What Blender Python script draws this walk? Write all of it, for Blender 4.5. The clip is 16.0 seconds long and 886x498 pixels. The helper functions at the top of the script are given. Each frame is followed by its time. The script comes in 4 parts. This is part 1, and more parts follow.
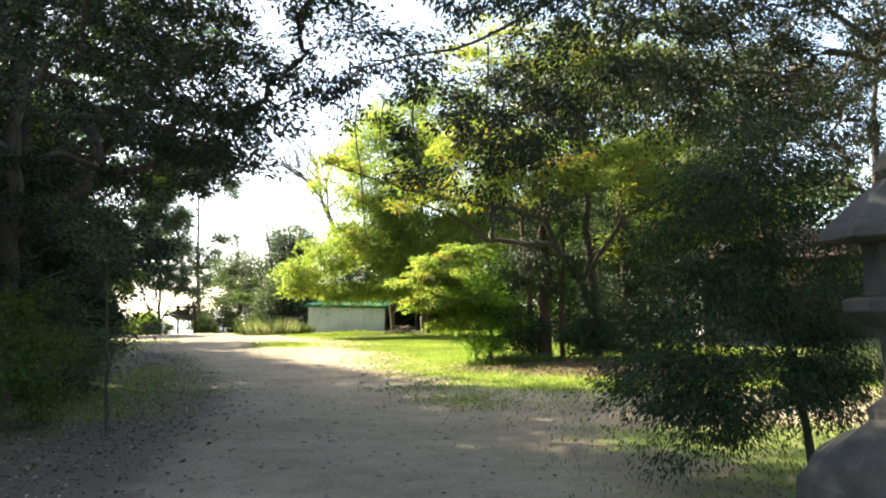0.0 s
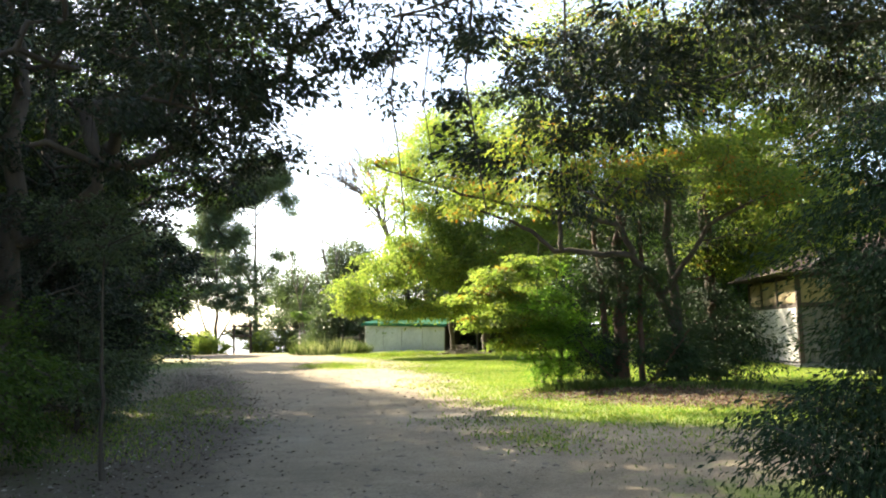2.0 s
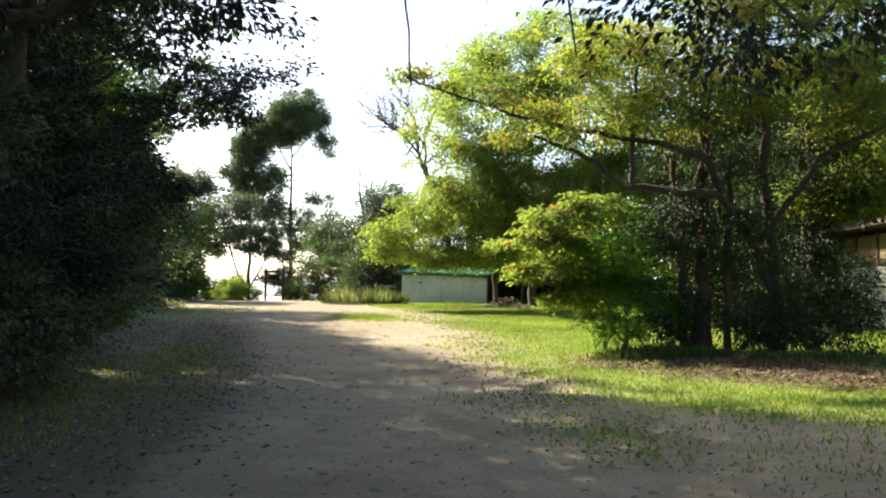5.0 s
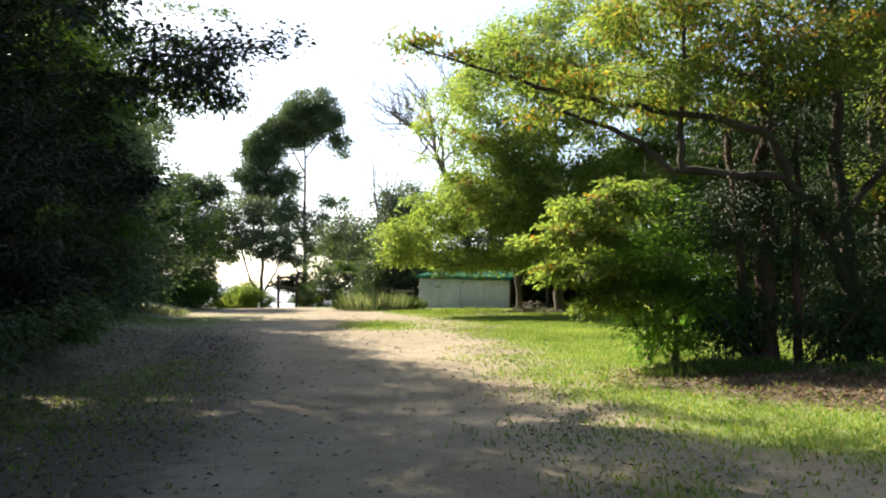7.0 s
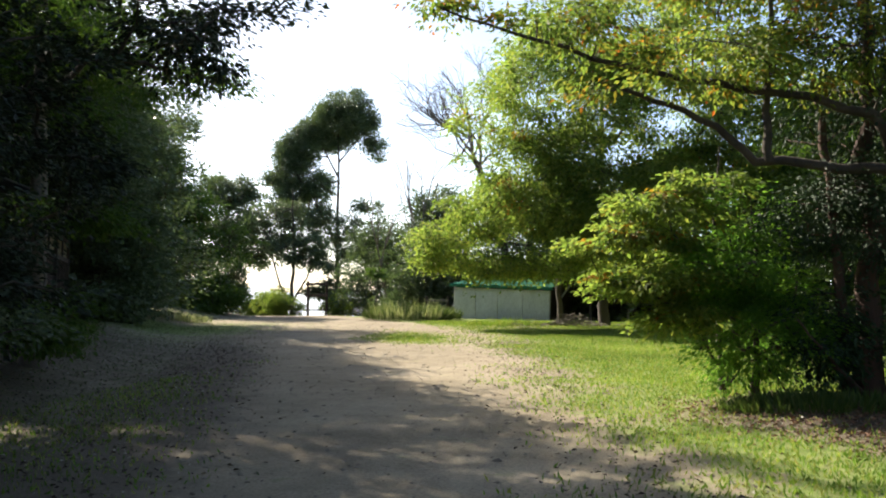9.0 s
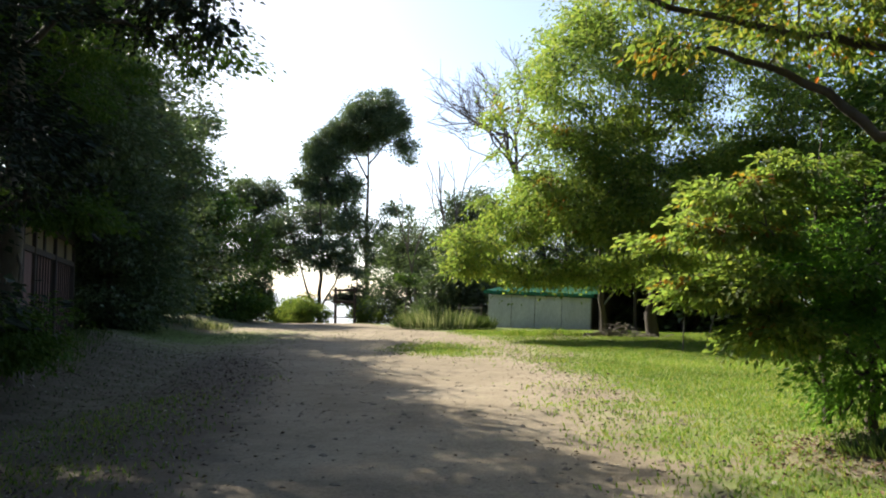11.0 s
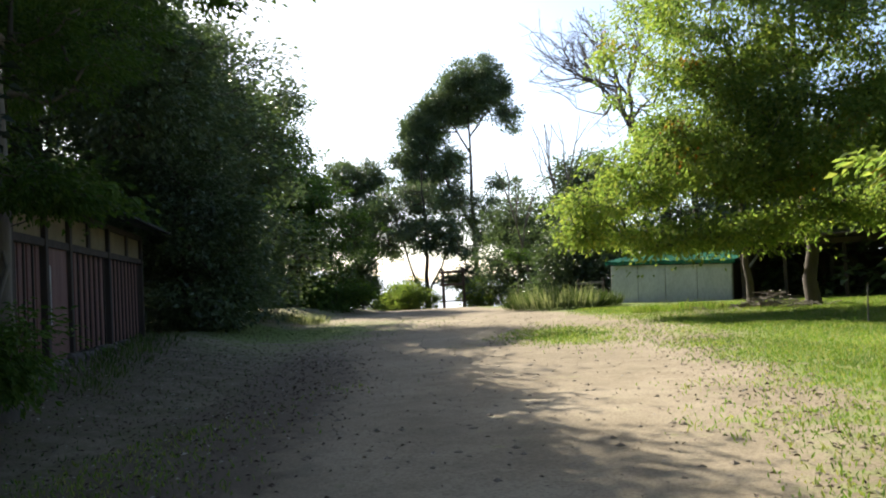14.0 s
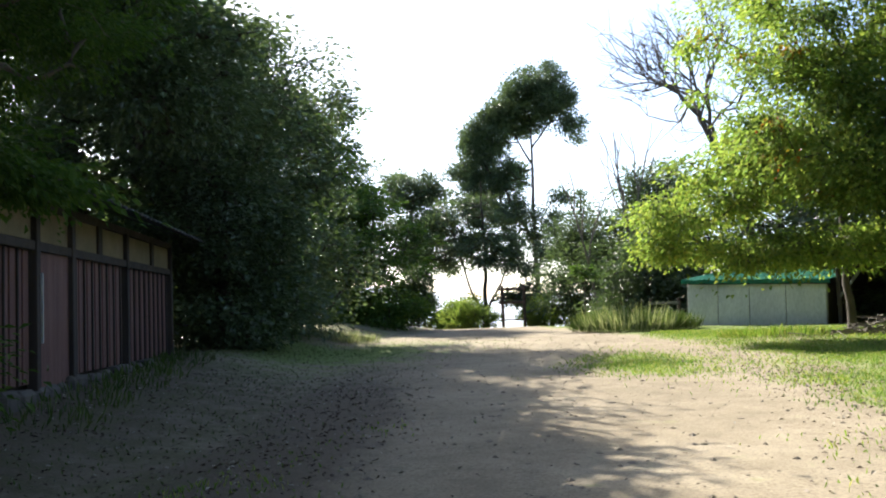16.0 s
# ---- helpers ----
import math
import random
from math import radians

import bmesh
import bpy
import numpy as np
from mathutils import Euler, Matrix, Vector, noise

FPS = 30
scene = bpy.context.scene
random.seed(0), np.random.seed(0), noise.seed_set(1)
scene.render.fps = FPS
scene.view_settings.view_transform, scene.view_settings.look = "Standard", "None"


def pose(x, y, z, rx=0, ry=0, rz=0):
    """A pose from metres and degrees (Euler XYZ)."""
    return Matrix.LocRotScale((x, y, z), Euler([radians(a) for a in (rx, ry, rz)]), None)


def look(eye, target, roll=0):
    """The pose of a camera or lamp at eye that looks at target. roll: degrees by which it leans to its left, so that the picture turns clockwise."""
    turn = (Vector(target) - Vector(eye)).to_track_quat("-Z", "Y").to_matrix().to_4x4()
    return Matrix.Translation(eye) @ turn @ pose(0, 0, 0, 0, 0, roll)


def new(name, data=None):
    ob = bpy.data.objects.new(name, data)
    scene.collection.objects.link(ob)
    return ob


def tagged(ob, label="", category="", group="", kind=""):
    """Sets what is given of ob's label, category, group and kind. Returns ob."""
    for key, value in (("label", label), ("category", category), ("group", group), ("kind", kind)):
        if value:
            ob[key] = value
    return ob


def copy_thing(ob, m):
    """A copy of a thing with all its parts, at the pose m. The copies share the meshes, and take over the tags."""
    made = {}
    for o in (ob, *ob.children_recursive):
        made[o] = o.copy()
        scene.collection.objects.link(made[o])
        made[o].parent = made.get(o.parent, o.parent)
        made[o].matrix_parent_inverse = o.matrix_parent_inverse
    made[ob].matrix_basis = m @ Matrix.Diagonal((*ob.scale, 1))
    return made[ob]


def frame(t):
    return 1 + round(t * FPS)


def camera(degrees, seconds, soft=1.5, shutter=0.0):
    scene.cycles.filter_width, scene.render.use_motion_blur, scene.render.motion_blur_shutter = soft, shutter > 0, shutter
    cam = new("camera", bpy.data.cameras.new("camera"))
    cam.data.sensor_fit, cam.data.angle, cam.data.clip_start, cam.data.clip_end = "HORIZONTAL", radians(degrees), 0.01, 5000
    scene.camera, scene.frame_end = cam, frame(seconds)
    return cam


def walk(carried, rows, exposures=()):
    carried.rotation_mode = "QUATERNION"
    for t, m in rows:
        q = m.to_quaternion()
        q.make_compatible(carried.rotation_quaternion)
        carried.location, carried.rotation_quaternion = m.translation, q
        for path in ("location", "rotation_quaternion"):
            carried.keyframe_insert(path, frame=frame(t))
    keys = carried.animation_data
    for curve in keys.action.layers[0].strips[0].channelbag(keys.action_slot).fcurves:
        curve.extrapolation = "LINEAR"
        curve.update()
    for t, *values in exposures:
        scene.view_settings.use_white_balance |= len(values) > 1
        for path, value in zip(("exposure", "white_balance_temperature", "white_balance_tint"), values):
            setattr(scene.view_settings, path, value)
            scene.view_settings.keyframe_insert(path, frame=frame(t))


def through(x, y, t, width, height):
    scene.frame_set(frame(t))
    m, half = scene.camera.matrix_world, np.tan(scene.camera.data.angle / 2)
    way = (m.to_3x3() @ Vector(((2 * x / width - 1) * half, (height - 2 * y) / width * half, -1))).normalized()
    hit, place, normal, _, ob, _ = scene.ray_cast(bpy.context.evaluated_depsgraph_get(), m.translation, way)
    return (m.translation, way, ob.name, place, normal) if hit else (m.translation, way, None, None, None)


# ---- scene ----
cam = camera(54.6, 16.0, soft=2.0)
METRES, EYE, TILT, LEAN, TURN = 20.35, 1.65, 0.0, 0.0, 0.0
ROWS = [
    (0.0, 0.0, 0.0, 0.0, 0.1, 4.45, 1.23),
    (0.5, -0.0004, 0.0292, 0.0008, -0.75, 4.14, 1.38),
    (1.0, 0.0019, 0.0602, 0.0027, 1.42, 4.74, 1.82),
    (1.5, -0.0049, 0.0901, 0.0029, 3.22, 5.09, 0.97),
    (2.0, -0.0017, 0.1205, 0.0023, 4.22, 5.73, 1.41),
    (2.5, -0.005, 0.1518, 0.0017, 3.82, 5.67, 1.53),
    (3.0, -0.0066, 0.1813, 0.0025, 1.6, 4.83, 0.74),
    (3.5, -0.0029, 0.2139, 0.0033, 2.3, 4.79, 0.81),
    (4.0, -0.0099, 0.2432, 0.0042, 2.44, 4.01, 0.1),
    (4.5, -0.0076, 0.2744, 0.0035, 3.39, 4.77, 0.49),
    (5.0, -0.0143, 0.3069, 0.0026, 7.07, 2.49, -0.08),
    (7.5, -0.027, 0.4655, 0.004, 8.72, 2.9, 0.56),
    (8.0, -0.0294, 0.4947, 0.0038, 9.32, 3.16, 0.1),
    (8.5, -0.0314, 0.5269, 0.0049, 10.61, 3.31, 0.6),
    (9.0, -0.0401, 0.554, 0.006, 11.0, 3.33, -0.08),
    (11.5, -0.0684, 0.7003, 0.0079, 13.88, 4.29, 0.22),
    (12.0, -0.0704, 0.7346, 0.0085, 15.22, 4.93, 1.15),
    (12.5, -0.0849, 0.7669, 0.0068, 18.6, 2.37, 1.24),
    (13.0, -0.0896, 0.7953, 0.0075, 18.12, 3.56, 1.9),
    (13.5, -0.0974, 0.8264, 0.0082, 19.4, 3.14, 3.12),
    (14.0, -0.1123, 0.8551, 0.0093, 20.8, 2.58, 3.11),
    (14.5, -0.1233, 0.8924, 0.0102, 25.99, 3.14, 4.04),
    (15.0, -0.138, 0.9182, 0.01, 26.54, 2.96, 3.24),
    (15.5, -0.1466, 0.9436, 0.0095, 23.59, 3.3, 2.95),
    (16.0, -0.1606, 0.9722, 0.0104, 24.65, 3.89, 2.22),
]
walk(cam, [(t, pose(0, 0, EYE, TILT, LEAN, TURN) @ pose(METRES * x, METRES * y, METRES * z, 90 + pitch, roll, yaw)) for t, x, y, z, yaw, pitch, roll in ROWS], exposures=[(0.0, 2.58, 7600, 10), (3.0, 2.38, 7400, 10), (4.5, 2.0, 7400, 10), (5.0, 1.92, 7350, 10), (8.0, 1.6, 7000, 10), (9.0, 1.45, 6900, 10), (12.5, 1.2, 6700, 10), (14.0, 1.35, 6700, 10), (14.5, 1.5, 6550, 10), (16.0, 1.66, 6400, 10)])

# ---- light ----
SUN_AZ, SUN_EL = math.atan2(-0.82, 0.572), radians(35)   # azimuth from +y towards +x
sun_way = Vector((math.sin(SUN_AZ) * math.cos(SUN_EL), math.cos(SUN_AZ) * math.cos(SUN_EL), math.sin(SUN_EL)))
world = bpy.data.worlds.new("sky")
scene.world = world
world.use_nodes = True
wn = world.node_tree.nodes
sky = wn.new("ShaderNodeTexSky")
sky.sky_type = "NISHITA"
sky.sun_disc = False
sky.sun_elevation = SUN_EL
sky.sun_rotation = SUN_AZ
sky.air_density, sky.dust_density, sky.ozone_density = 0.75, 1.2, 1.0
wn["Background"].inputs["Strength"].default_value = 0.115
world.node_tree.links.new(sky.outputs[0], wn["Background"].inputs["Color"])
lamp = bpy.data.lights.new("sun", "SUN")
lamp.energy, lamp.angle, lamp.color = 5.0, radians(0.53), (1.0, 0.93, 0.82)
sun = new("sun", lamp)
sun.matrix_world = look(sun_way * 100, (0, 0, 0))

# ---- materials ----
def material(name):
    m = bpy.data.materials.new(name)
    m.use_nodes = True
    return m, m.node_tree.nodes, m.node_tree.links, m.node_tree.nodes["Principled BSDF"]


def ramp(nodes, stops):
    r = nodes.new("ShaderNodeValToRGB")
    while len(r.color_ramp.elements) < len(stops):
        r.color_ramp.elements.new(0.5)
    for e, (p, c) in zip(r.color_ramp.elements, stops):
        e.position, e.color = p, (*c, 1)
    return r


def noise_tex(nodes, links, scale, detail=6, rough=0.6, coord="Object", stretch=None):
    tc = nodes.new("ShaderNodeTexCoord")
    n = nodes.new("ShaderNodeTexNoise")
    n.inputs["Scale"].default_value, n.inputs["Detail"].default_value, n.inputs["Roughness"].default_value = scale, detail, rough
    src = tc.outputs[coord]
    if stretch:
        mp = nodes.new("ShaderNodeMapping")
        mp.inputs["Scale"].default_value = stretch
        links.new(src, mp.inputs["Vector"])
        src = mp.outputs[0]
    links.new(src, n.inputs["Vector"])
    return n


def mixed(nodes, links, fac, a, b, blend="MIX"):
    """A colour mix; fac, a and b are sockets or values."""
    m = nodes.new("ShaderNodeMix")
    m.data_type, m.blend_type = "RGBA", blend
    for sock, v in ((m.inputs[0], fac), (m.inputs[6], a), (m.inputs[7], b)):
        if isinstance(v, (int, float)):
            sock.default_value = v
        elif isinstance(v, tuple):
            sock.default_value = (*v, 1)
        else:
            links.new(v, sock)
    return m.outputs[2]


def bump(nodes, links, height, bsdf, strength=0.4, distance=0.02):
    b = nodes.new("ShaderNodeBump")
    b.inputs["Strength"].default_value, b.inputs["Distance"].default_value = strength, distance
    links.new(height, b.inputs["Height"])
    links.new(b.outputs[0], bsdf.inputs["Normal"])


def surface(name, dark, light, scale=3.0, fine=40.0, rough=0.8, bumps=0.4, stretch=None, metal=0.0):
    """A worn surface: two colours mixed by coarse and fine noise, with relief."""
    m, n, l, p = material(name)
    a = noise_tex(n, l, scale, 5, 0.6, stretch=stretch)
    b = noise_tex(n, l, fine, 4, 0.7, stretch=stretch)
    r = ramp(n, [(0.3, dark), (0.7, light)])
    l.new(a.outputs["Fac"], r.inputs[0])
    r2 = ramp(n, [(0.3, (0.55, 0.55, 0.55)), (0.7, (1, 1, 1))])
    l.new(b.outputs["Fac"], r2.inputs[0])
    l.new(mixed(n, l, 0.7, r.outputs[0], r2.outputs[0], "MULTIPLY"), p.inputs["Base Color"])
    p.inputs["Roughness"].default_value, p.inputs["Metallic"].default_value = rough, metal
    bump(n, l, b.outputs["Fac"], p, bumps, 0.01)
    return m


def leaf_material(name, colours, through=0.35, glow=1.8, gloss=0.6, sheen=0.25):
    """Leaves: each one takes its own shade; light passes through the blade."""
    m, n, l, p = material(name)
    g = n.new("ShaderNodeNewGeometry")
    r = ramp(n, [(i / max(1, len(colours) - 1), c) for i, c in enumerate(colours)])
    l.new(g.outputs["Random Per Island"], r.inputs[0])
    big = noise_tex(n, l, 0.45, 3, 0.5)
    r2 = ramp(n, [(0.3, (0.62, 0.66, 0.6)), (0.7, (1.25, 1.2, 1.1))])
    l.new(big.outputs["Fac"], r2.inputs[0])
    col = mixed(n, l, 1.0, r.outputs[0], r2.outputs[0], "MULTIPLY")
    l.new(col, p.inputs["Base Color"])
    p.inputs["Roughness"].default_value = gloss
    p.inputs["Specular IOR Level"].default_value = sheen
    t = n.new("ShaderNodeBsdfTranslucent")
    l.new(mixed(n, l, 1.0, col, (glow * 0.98, glow * 0.99, glow * 0.58), "MULTIPLY"), t.inputs["Color"])
    mix = n.new("ShaderNodeMixShader")
    mix.inputs[0].default_value = through
    l.new(p.outputs[0], mix.inputs[1])
    l.new(t.outputs[0], mix.inputs[2])
    l.new(mix.outputs[0], n["Material Output"].inputs["Surface"])
    return m


LEAF_DARK = leaf_material("leaf_dark", [(0.056, 0.088, 0.052), (0.075, 0.116, 0.06), (0.1, 0.142, 0.072)], 0.28, 1.6, 0.42, 0.6)
# LEAF_SHADE: leaf colour darkened to stand in for backlit shade
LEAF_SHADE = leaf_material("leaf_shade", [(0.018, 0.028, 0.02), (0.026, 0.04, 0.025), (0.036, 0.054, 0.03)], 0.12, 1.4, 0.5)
LEAF_MID = leaf_material("leaf_mid", [(0.04, 0.085, 0.02), (0.06, 0.115, 0.025), (0.085, 0.14, 0.03)], 0.32)
LEAF_LIGHT = leaf_material("leaf_light", [(0.072, 0.118, 0.034), (0.102, 0.156, 0.044), (0.135, 0.185, 0.054), (0.165, 0.185, 0.054)], 0.56, 2.4)
LEAF_OLIVE = leaf_material("leaf_olive", [(0.058, 0.095, 0.028), (0.08, 0.125, 0.034), (0.11, 0.145, 0.038), (0.14, 0.14, 0.036)], 0.55, 2.5)
LEAF_FRESH = leaf_material("leaf_fresh", [(0.058, 0.135, 0.028), (0.082, 0.175, 0.034), (0.11, 0.2, 0.038)], 0.55, 2.4)
LEAF_TURN = leaf_material("leaf_turning", [(0.09, 0.11, 0.025), (0.15, 0.13, 0.025), (0.21, 0.14, 0.025), (0.26, 0.13, 0.025), (0.24, 0.075, 0.025)], 0.5, 2.0)
LEAF_CEDAR = leaf_material("leaf_cedar", [(0.016, 0.036, 0.018), (0.024, 0.052, 0.022), (0.034, 0.066, 0.026)], 0.15, 1.3, 0.6)
GRASS = leaf_material("grass_blade", [(0.1, 0.19, 0.035), (0.14, 0.24, 0.045), (0.2, 0.27, 0.065), (0.31, 0.3, 0.13)], 0.38, 1.6, 0.6)
WEED = leaf_material("weed_blade", [(0.05, 0.09, 0.025), (0.07, 0.115, 0.03), (0.11, 0.14, 0.05)], 0.3, 1.5, 0.6)
BED_LEAF = leaf_material("bed_leaf", [(0.07, 0.035, 0.025), (0.14, 0.07, 0.045), (0.22, 0.12, 0.08), (0.32, 0.22, 0.17)], 0.08, 1.1, 0.7)
REED = leaf_material("reed_blade", [(0.12, 0.16, 0.08), (0.2, 0.235, 0.14), (0.34, 0.355, 0.26)], 0.3, 1.4, 0.6)
LITTER = leaf_material("dead_leaf", [(0.05, 0.035, 0.026), (0.07, 0.05, 0.036), (0.1, 0.075, 0.056), (0.2, 0.165, 0.14), (0.42, 0.39, 0.37)], 0.08, 1.1, 0.7)
BARK = surface("bark", (0.04, 0.03, 0.022), (0.10, 0.08, 0.06), 2.0, 25.0, 0.9, 0.9, (1, 1, 0.25))
BARK_PALE = surface("bark_pale", (0.11, 0.095, 0.08), (0.22, 0.19, 0.155), 2.0, 25.0, 0.9, 0.8, (1, 1, 0.3))
BARK_RED = surface("bark_red", (0.05, 0.028, 0.02), (0.12, 0.065, 0.045), 2.5, 25.0, 0.9, 0.9, (1, 1, 0.15))
WOOD_RED = surface("red_brown_boards", (0.13, 0.055, 0.045), (0.24, 0.12, 0.10), 1.2, 30.0, 0.75, 0.4, (6, 6, 0.3))
WOOD_DARK = surface("dark_timber", (0.03, 0.022, 0.018), (0.075, 0.055, 0.042), 1.5, 30.0, 0.85, 0.5, (4, 4, 0.3))
WOOD_GREY = surface("weathered_boards", (0.08, 0.078, 0.07), (0.17, 0.163, 0.15), 1.5, 30.0, 0.85, 0.5, (5, 5, 0.3))
OCHRE = surface("ochre_plaster", (0.19, 0.15, 0.08), (0.30, 0.24, 0.14), 1.4, 30.0, 0.95, 0.3)
WHITEWALL = surface("white_plaster", (0.42, 0.415, 0.39), (0.62, 0.61, 0.58), 0.8, 25.0, 0.9, 0.2)
PANEL = surface("pale_shed_panel", (0.46, 0.48, 0.5), (0.6, 0.62, 0.64), 0.9, 18.0, 0.6, 0.15, (1, 1, 0.4))
GREEN_SHEET = surface("green_roof_sheet", (0.015, 0.19, 0.12), (0.04, 0.30, 0.2), 1.5, 20.0, 0.5, 0.2)
STEEL = surface("galvanised_steel", (0.2, 0.2, 0.2), (0.35, 0.34, 0.33), 4.0, 40.0, 0.5, 0.1, metal=0.6)
ROOF_TILE = surface("dark_roof_tile", (0.035, 0.035, 0.037), (0.10, 0.095, 0.09), 1.5, 20.0, 0.7, 0.4)
ROOF_RUST = surface("rusty_brown_roof", (0.07, 0.045, 0.035), (0.17, 0.12, 0.10), 1.2, 18.0, 0.75, 0.4)
# LANTERN_STONE: grey stone darkened, the lantern's shade put into its colour
LANTERN_STONE = surface("lantern_stone", (0.022, 0.024, 0.022), (0.055, 0.057, 0.053), 2.5, 30.0, 0.95, 0.6)
STONE = surface("grey_stone", (0.13, 0.13, 0.12), (0.27, 0.265, 0.25), 2.5, 30.0, 0.9, 0.6)
FOOTING = surface("earthy_stone", (0.07, 0.06, 0.05), (0.17, 0.15, 0.125), 2.5, 30.0, 0.95, 0.7)
CLOD = surface("clod", (0.16, 0.13, 0.10), (0.34, 0.29, 0.22), 4.0, 40.0, 0.95, 0.4)


# ---- mesh helpers ----
def mesh_from(name, verts, quads=None, tris=None, mats=(), smooth=False):
    """A mesh from arrays: verts (n, 3), quads (k, 4), tris (k, 3)."""
    me = bpy.data.meshes.new(name)
    verts = np.asarray(verts, np.float32)
    nq, nt = (0 if quads is None else len(quads)), (0 if tris is None else len(tris))
    me.vertices.add(len(verts))
    me.vertices.foreach_set("co", verts.ravel())
    loops = np.concatenate([np.asarray(a, np.int32).ravel() for a in (quads, tris) if a is not None and len(a)])
    me.loops.add(len(loops))
    me.loops.foreach_set("vertex_index", loops)
    starts = np.concatenate([np.arange(nq) * 4, nq * 4 + np.arange(nt) * 3]).astype(np.int32)
    me.polygons.add(nq + nt)
    me.polygons.foreach_set("loop_start", starts)
    me.polygons.foreach_set("use_smooth", np.full(nq + nt, smooth))
    for m in mats:
        me.materials.append(m)
    me.update(calc_edges=True)
    me.validate()
    return me


def part(name, bm, mat, parent=None, label=""):
    """Links a bmesh as one mesh object under a thing or a part."""
    me = bpy.data.meshes.new(name)
    bm.to_mesh(me)
    bm.free()
    me.materials.append(mat)
    ob = new(name, me)
    ob.parent = parent
    return tagged(ob, label)


def thing(name, at, label, category, group="", kind="", turn=0.0):
    e = new(name)
    e.empty_display_size = 0.2
    e.matrix_world = pose(*at, 0, 0, turn)
    return tagged(e, label, category, group, kind)


def box(sx, sy, sz, at=(0, 0, 0), bevel=0.006, bm=None, rot=None):
    """A bevelled box with its middle at 'at'."""
    own = bmesh.new()
    bmesh.ops.create_cube(own, size=1)
    bmesh.ops.scale(own, vec=(sx, sy, sz), verts=own.verts)
    if bevel:
        bmesh.ops.bevel(own, geom=own.edges[:], offset=min(bevel, 0.3 * min(sx, sy, sz)), segments=1, affect="EDGES")
    own.transform(Matrix.Translation(at) @ (rot or Matrix()))
    if bm is None:
        return own
    me = bpy.data.meshes.new("tmp")
    own.to_mesh(me)
    own.free()
    bm.from_mesh(me)
    bpy.data.meshes.remove(me)
    return bm


def smooth(a, b, x):
    t = np.clip((x - a) / (b - a), 0, 1)
    return t * t * (3 - 2 * t)


def ground_z(x, y):
    """The height of the ground: a lane that climbs to a crest, a bank on its left, a bed on its right."""
    base = np.interp(y, (-60, 6, 20, 28, 46, 52, 58, 66, 80, 120, 300), (-0.6, 0.0, 0.14, 0.29, 0.70, 0.78, 0.80, 0.2, -2.5, -10, -45))
    edge = np.interp(y, (0, 18, 23, 30, 45, 60), (-5.5, -7.0, -8.5, -11.0, -18.0, -22.0))
    bank = 0.5 * smooth(0.0, -3.5, x - edge) * smooth(90, 60, y)
    bed = 0.16 * np.exp(-(((x - 3.2) / 2.6) ** 2 + ((y - 23.8) / 2.6) ** 2) ** 2)
    bumps = 0.025 * np.sin(x * 0.9 + 0.4 * y) * np.sin(y * 0.7 - 0.3 * x)
    return base + bank + bed + bumps


def tube(path, radii, sides=6):
    """A tapered tube along a path: verts and quads."""
    path = np.asarray(path, float)
    n = len(path)
    way = np.gradient(path, axis=0)
    way /= np.linalg.norm(way, axis=1)[:, None] + 1e-9
    ref = np.where(np.abs(way[:, 2:3]) > 0.9, np.array([[1.0, 0, 0]]), np.array([[0, 0, 1.0]]))
    u = np.cross(way, ref)
    u /= np.linalg.norm(u, axis=1)[:, None] + 1e-9
    v = np.cross(way, u)
    a = np.linspace(0, 2 * np.pi, sides, endpoint=False)
    ring = np.cos(a)[None, :, None] * u[:, None, :] + np.sin(a)[None, :, None] * v[:, None, :]
    verts = (path[:, None, :] + ring * np.asarray(radii)[:, None, None]).reshape(-1, 3)
    i = np.arange(n - 1)[:, None] * sides + np.arange(sides)[None, :]
    j = np.arange(n - 1)[:, None] * sides + (np.arange(sides)[None, :] + 1) % sides
    return verts, np.stack([i, j, j + sides, i + sides], -1).reshape(-1, 4)


class Heap:
    """Collects tubes and leaves for one mesh."""
    def __init__(self):
        self.v, self.q, self.n = [], [], 0

    def add(self, verts, quads):
        self.v.append(verts)
        self.q.append(quads + self.n)
        self.n += len(verts)

    def mesh(self, name, mat, smoothed=False):
        return mesh_from(name, np.concatenate(self.v), np.concatenate(self.q), None, [mat], smoothed)


def blades(points, along, normal, length, width, fold=0.18):
    """Leaf blades, one quad each: base, side, tip, side. All arguments are arrays over the leaves."""
    along = along / (np.linalg.norm(along, axis=1)[:, None] + 1e-9)
    side = np.cross(normal, along)
    side /= np.linalg.norm(side, axis=1)[:, None] + 1e-9
    up = np.cross(along, side)
    L, W = length[:, None], width[:, None]
    mid = points + along * L * 0.45
    v = np.stack([points, mid + side * W * 0.5 + up * W * fold, points + along * L - up * L * 0.08, mid - side * W * 0.5 + up * W * fold], 1)
    return v.reshape(-1, 3), np.arange(len(points) * 4).reshape(-1, 4)


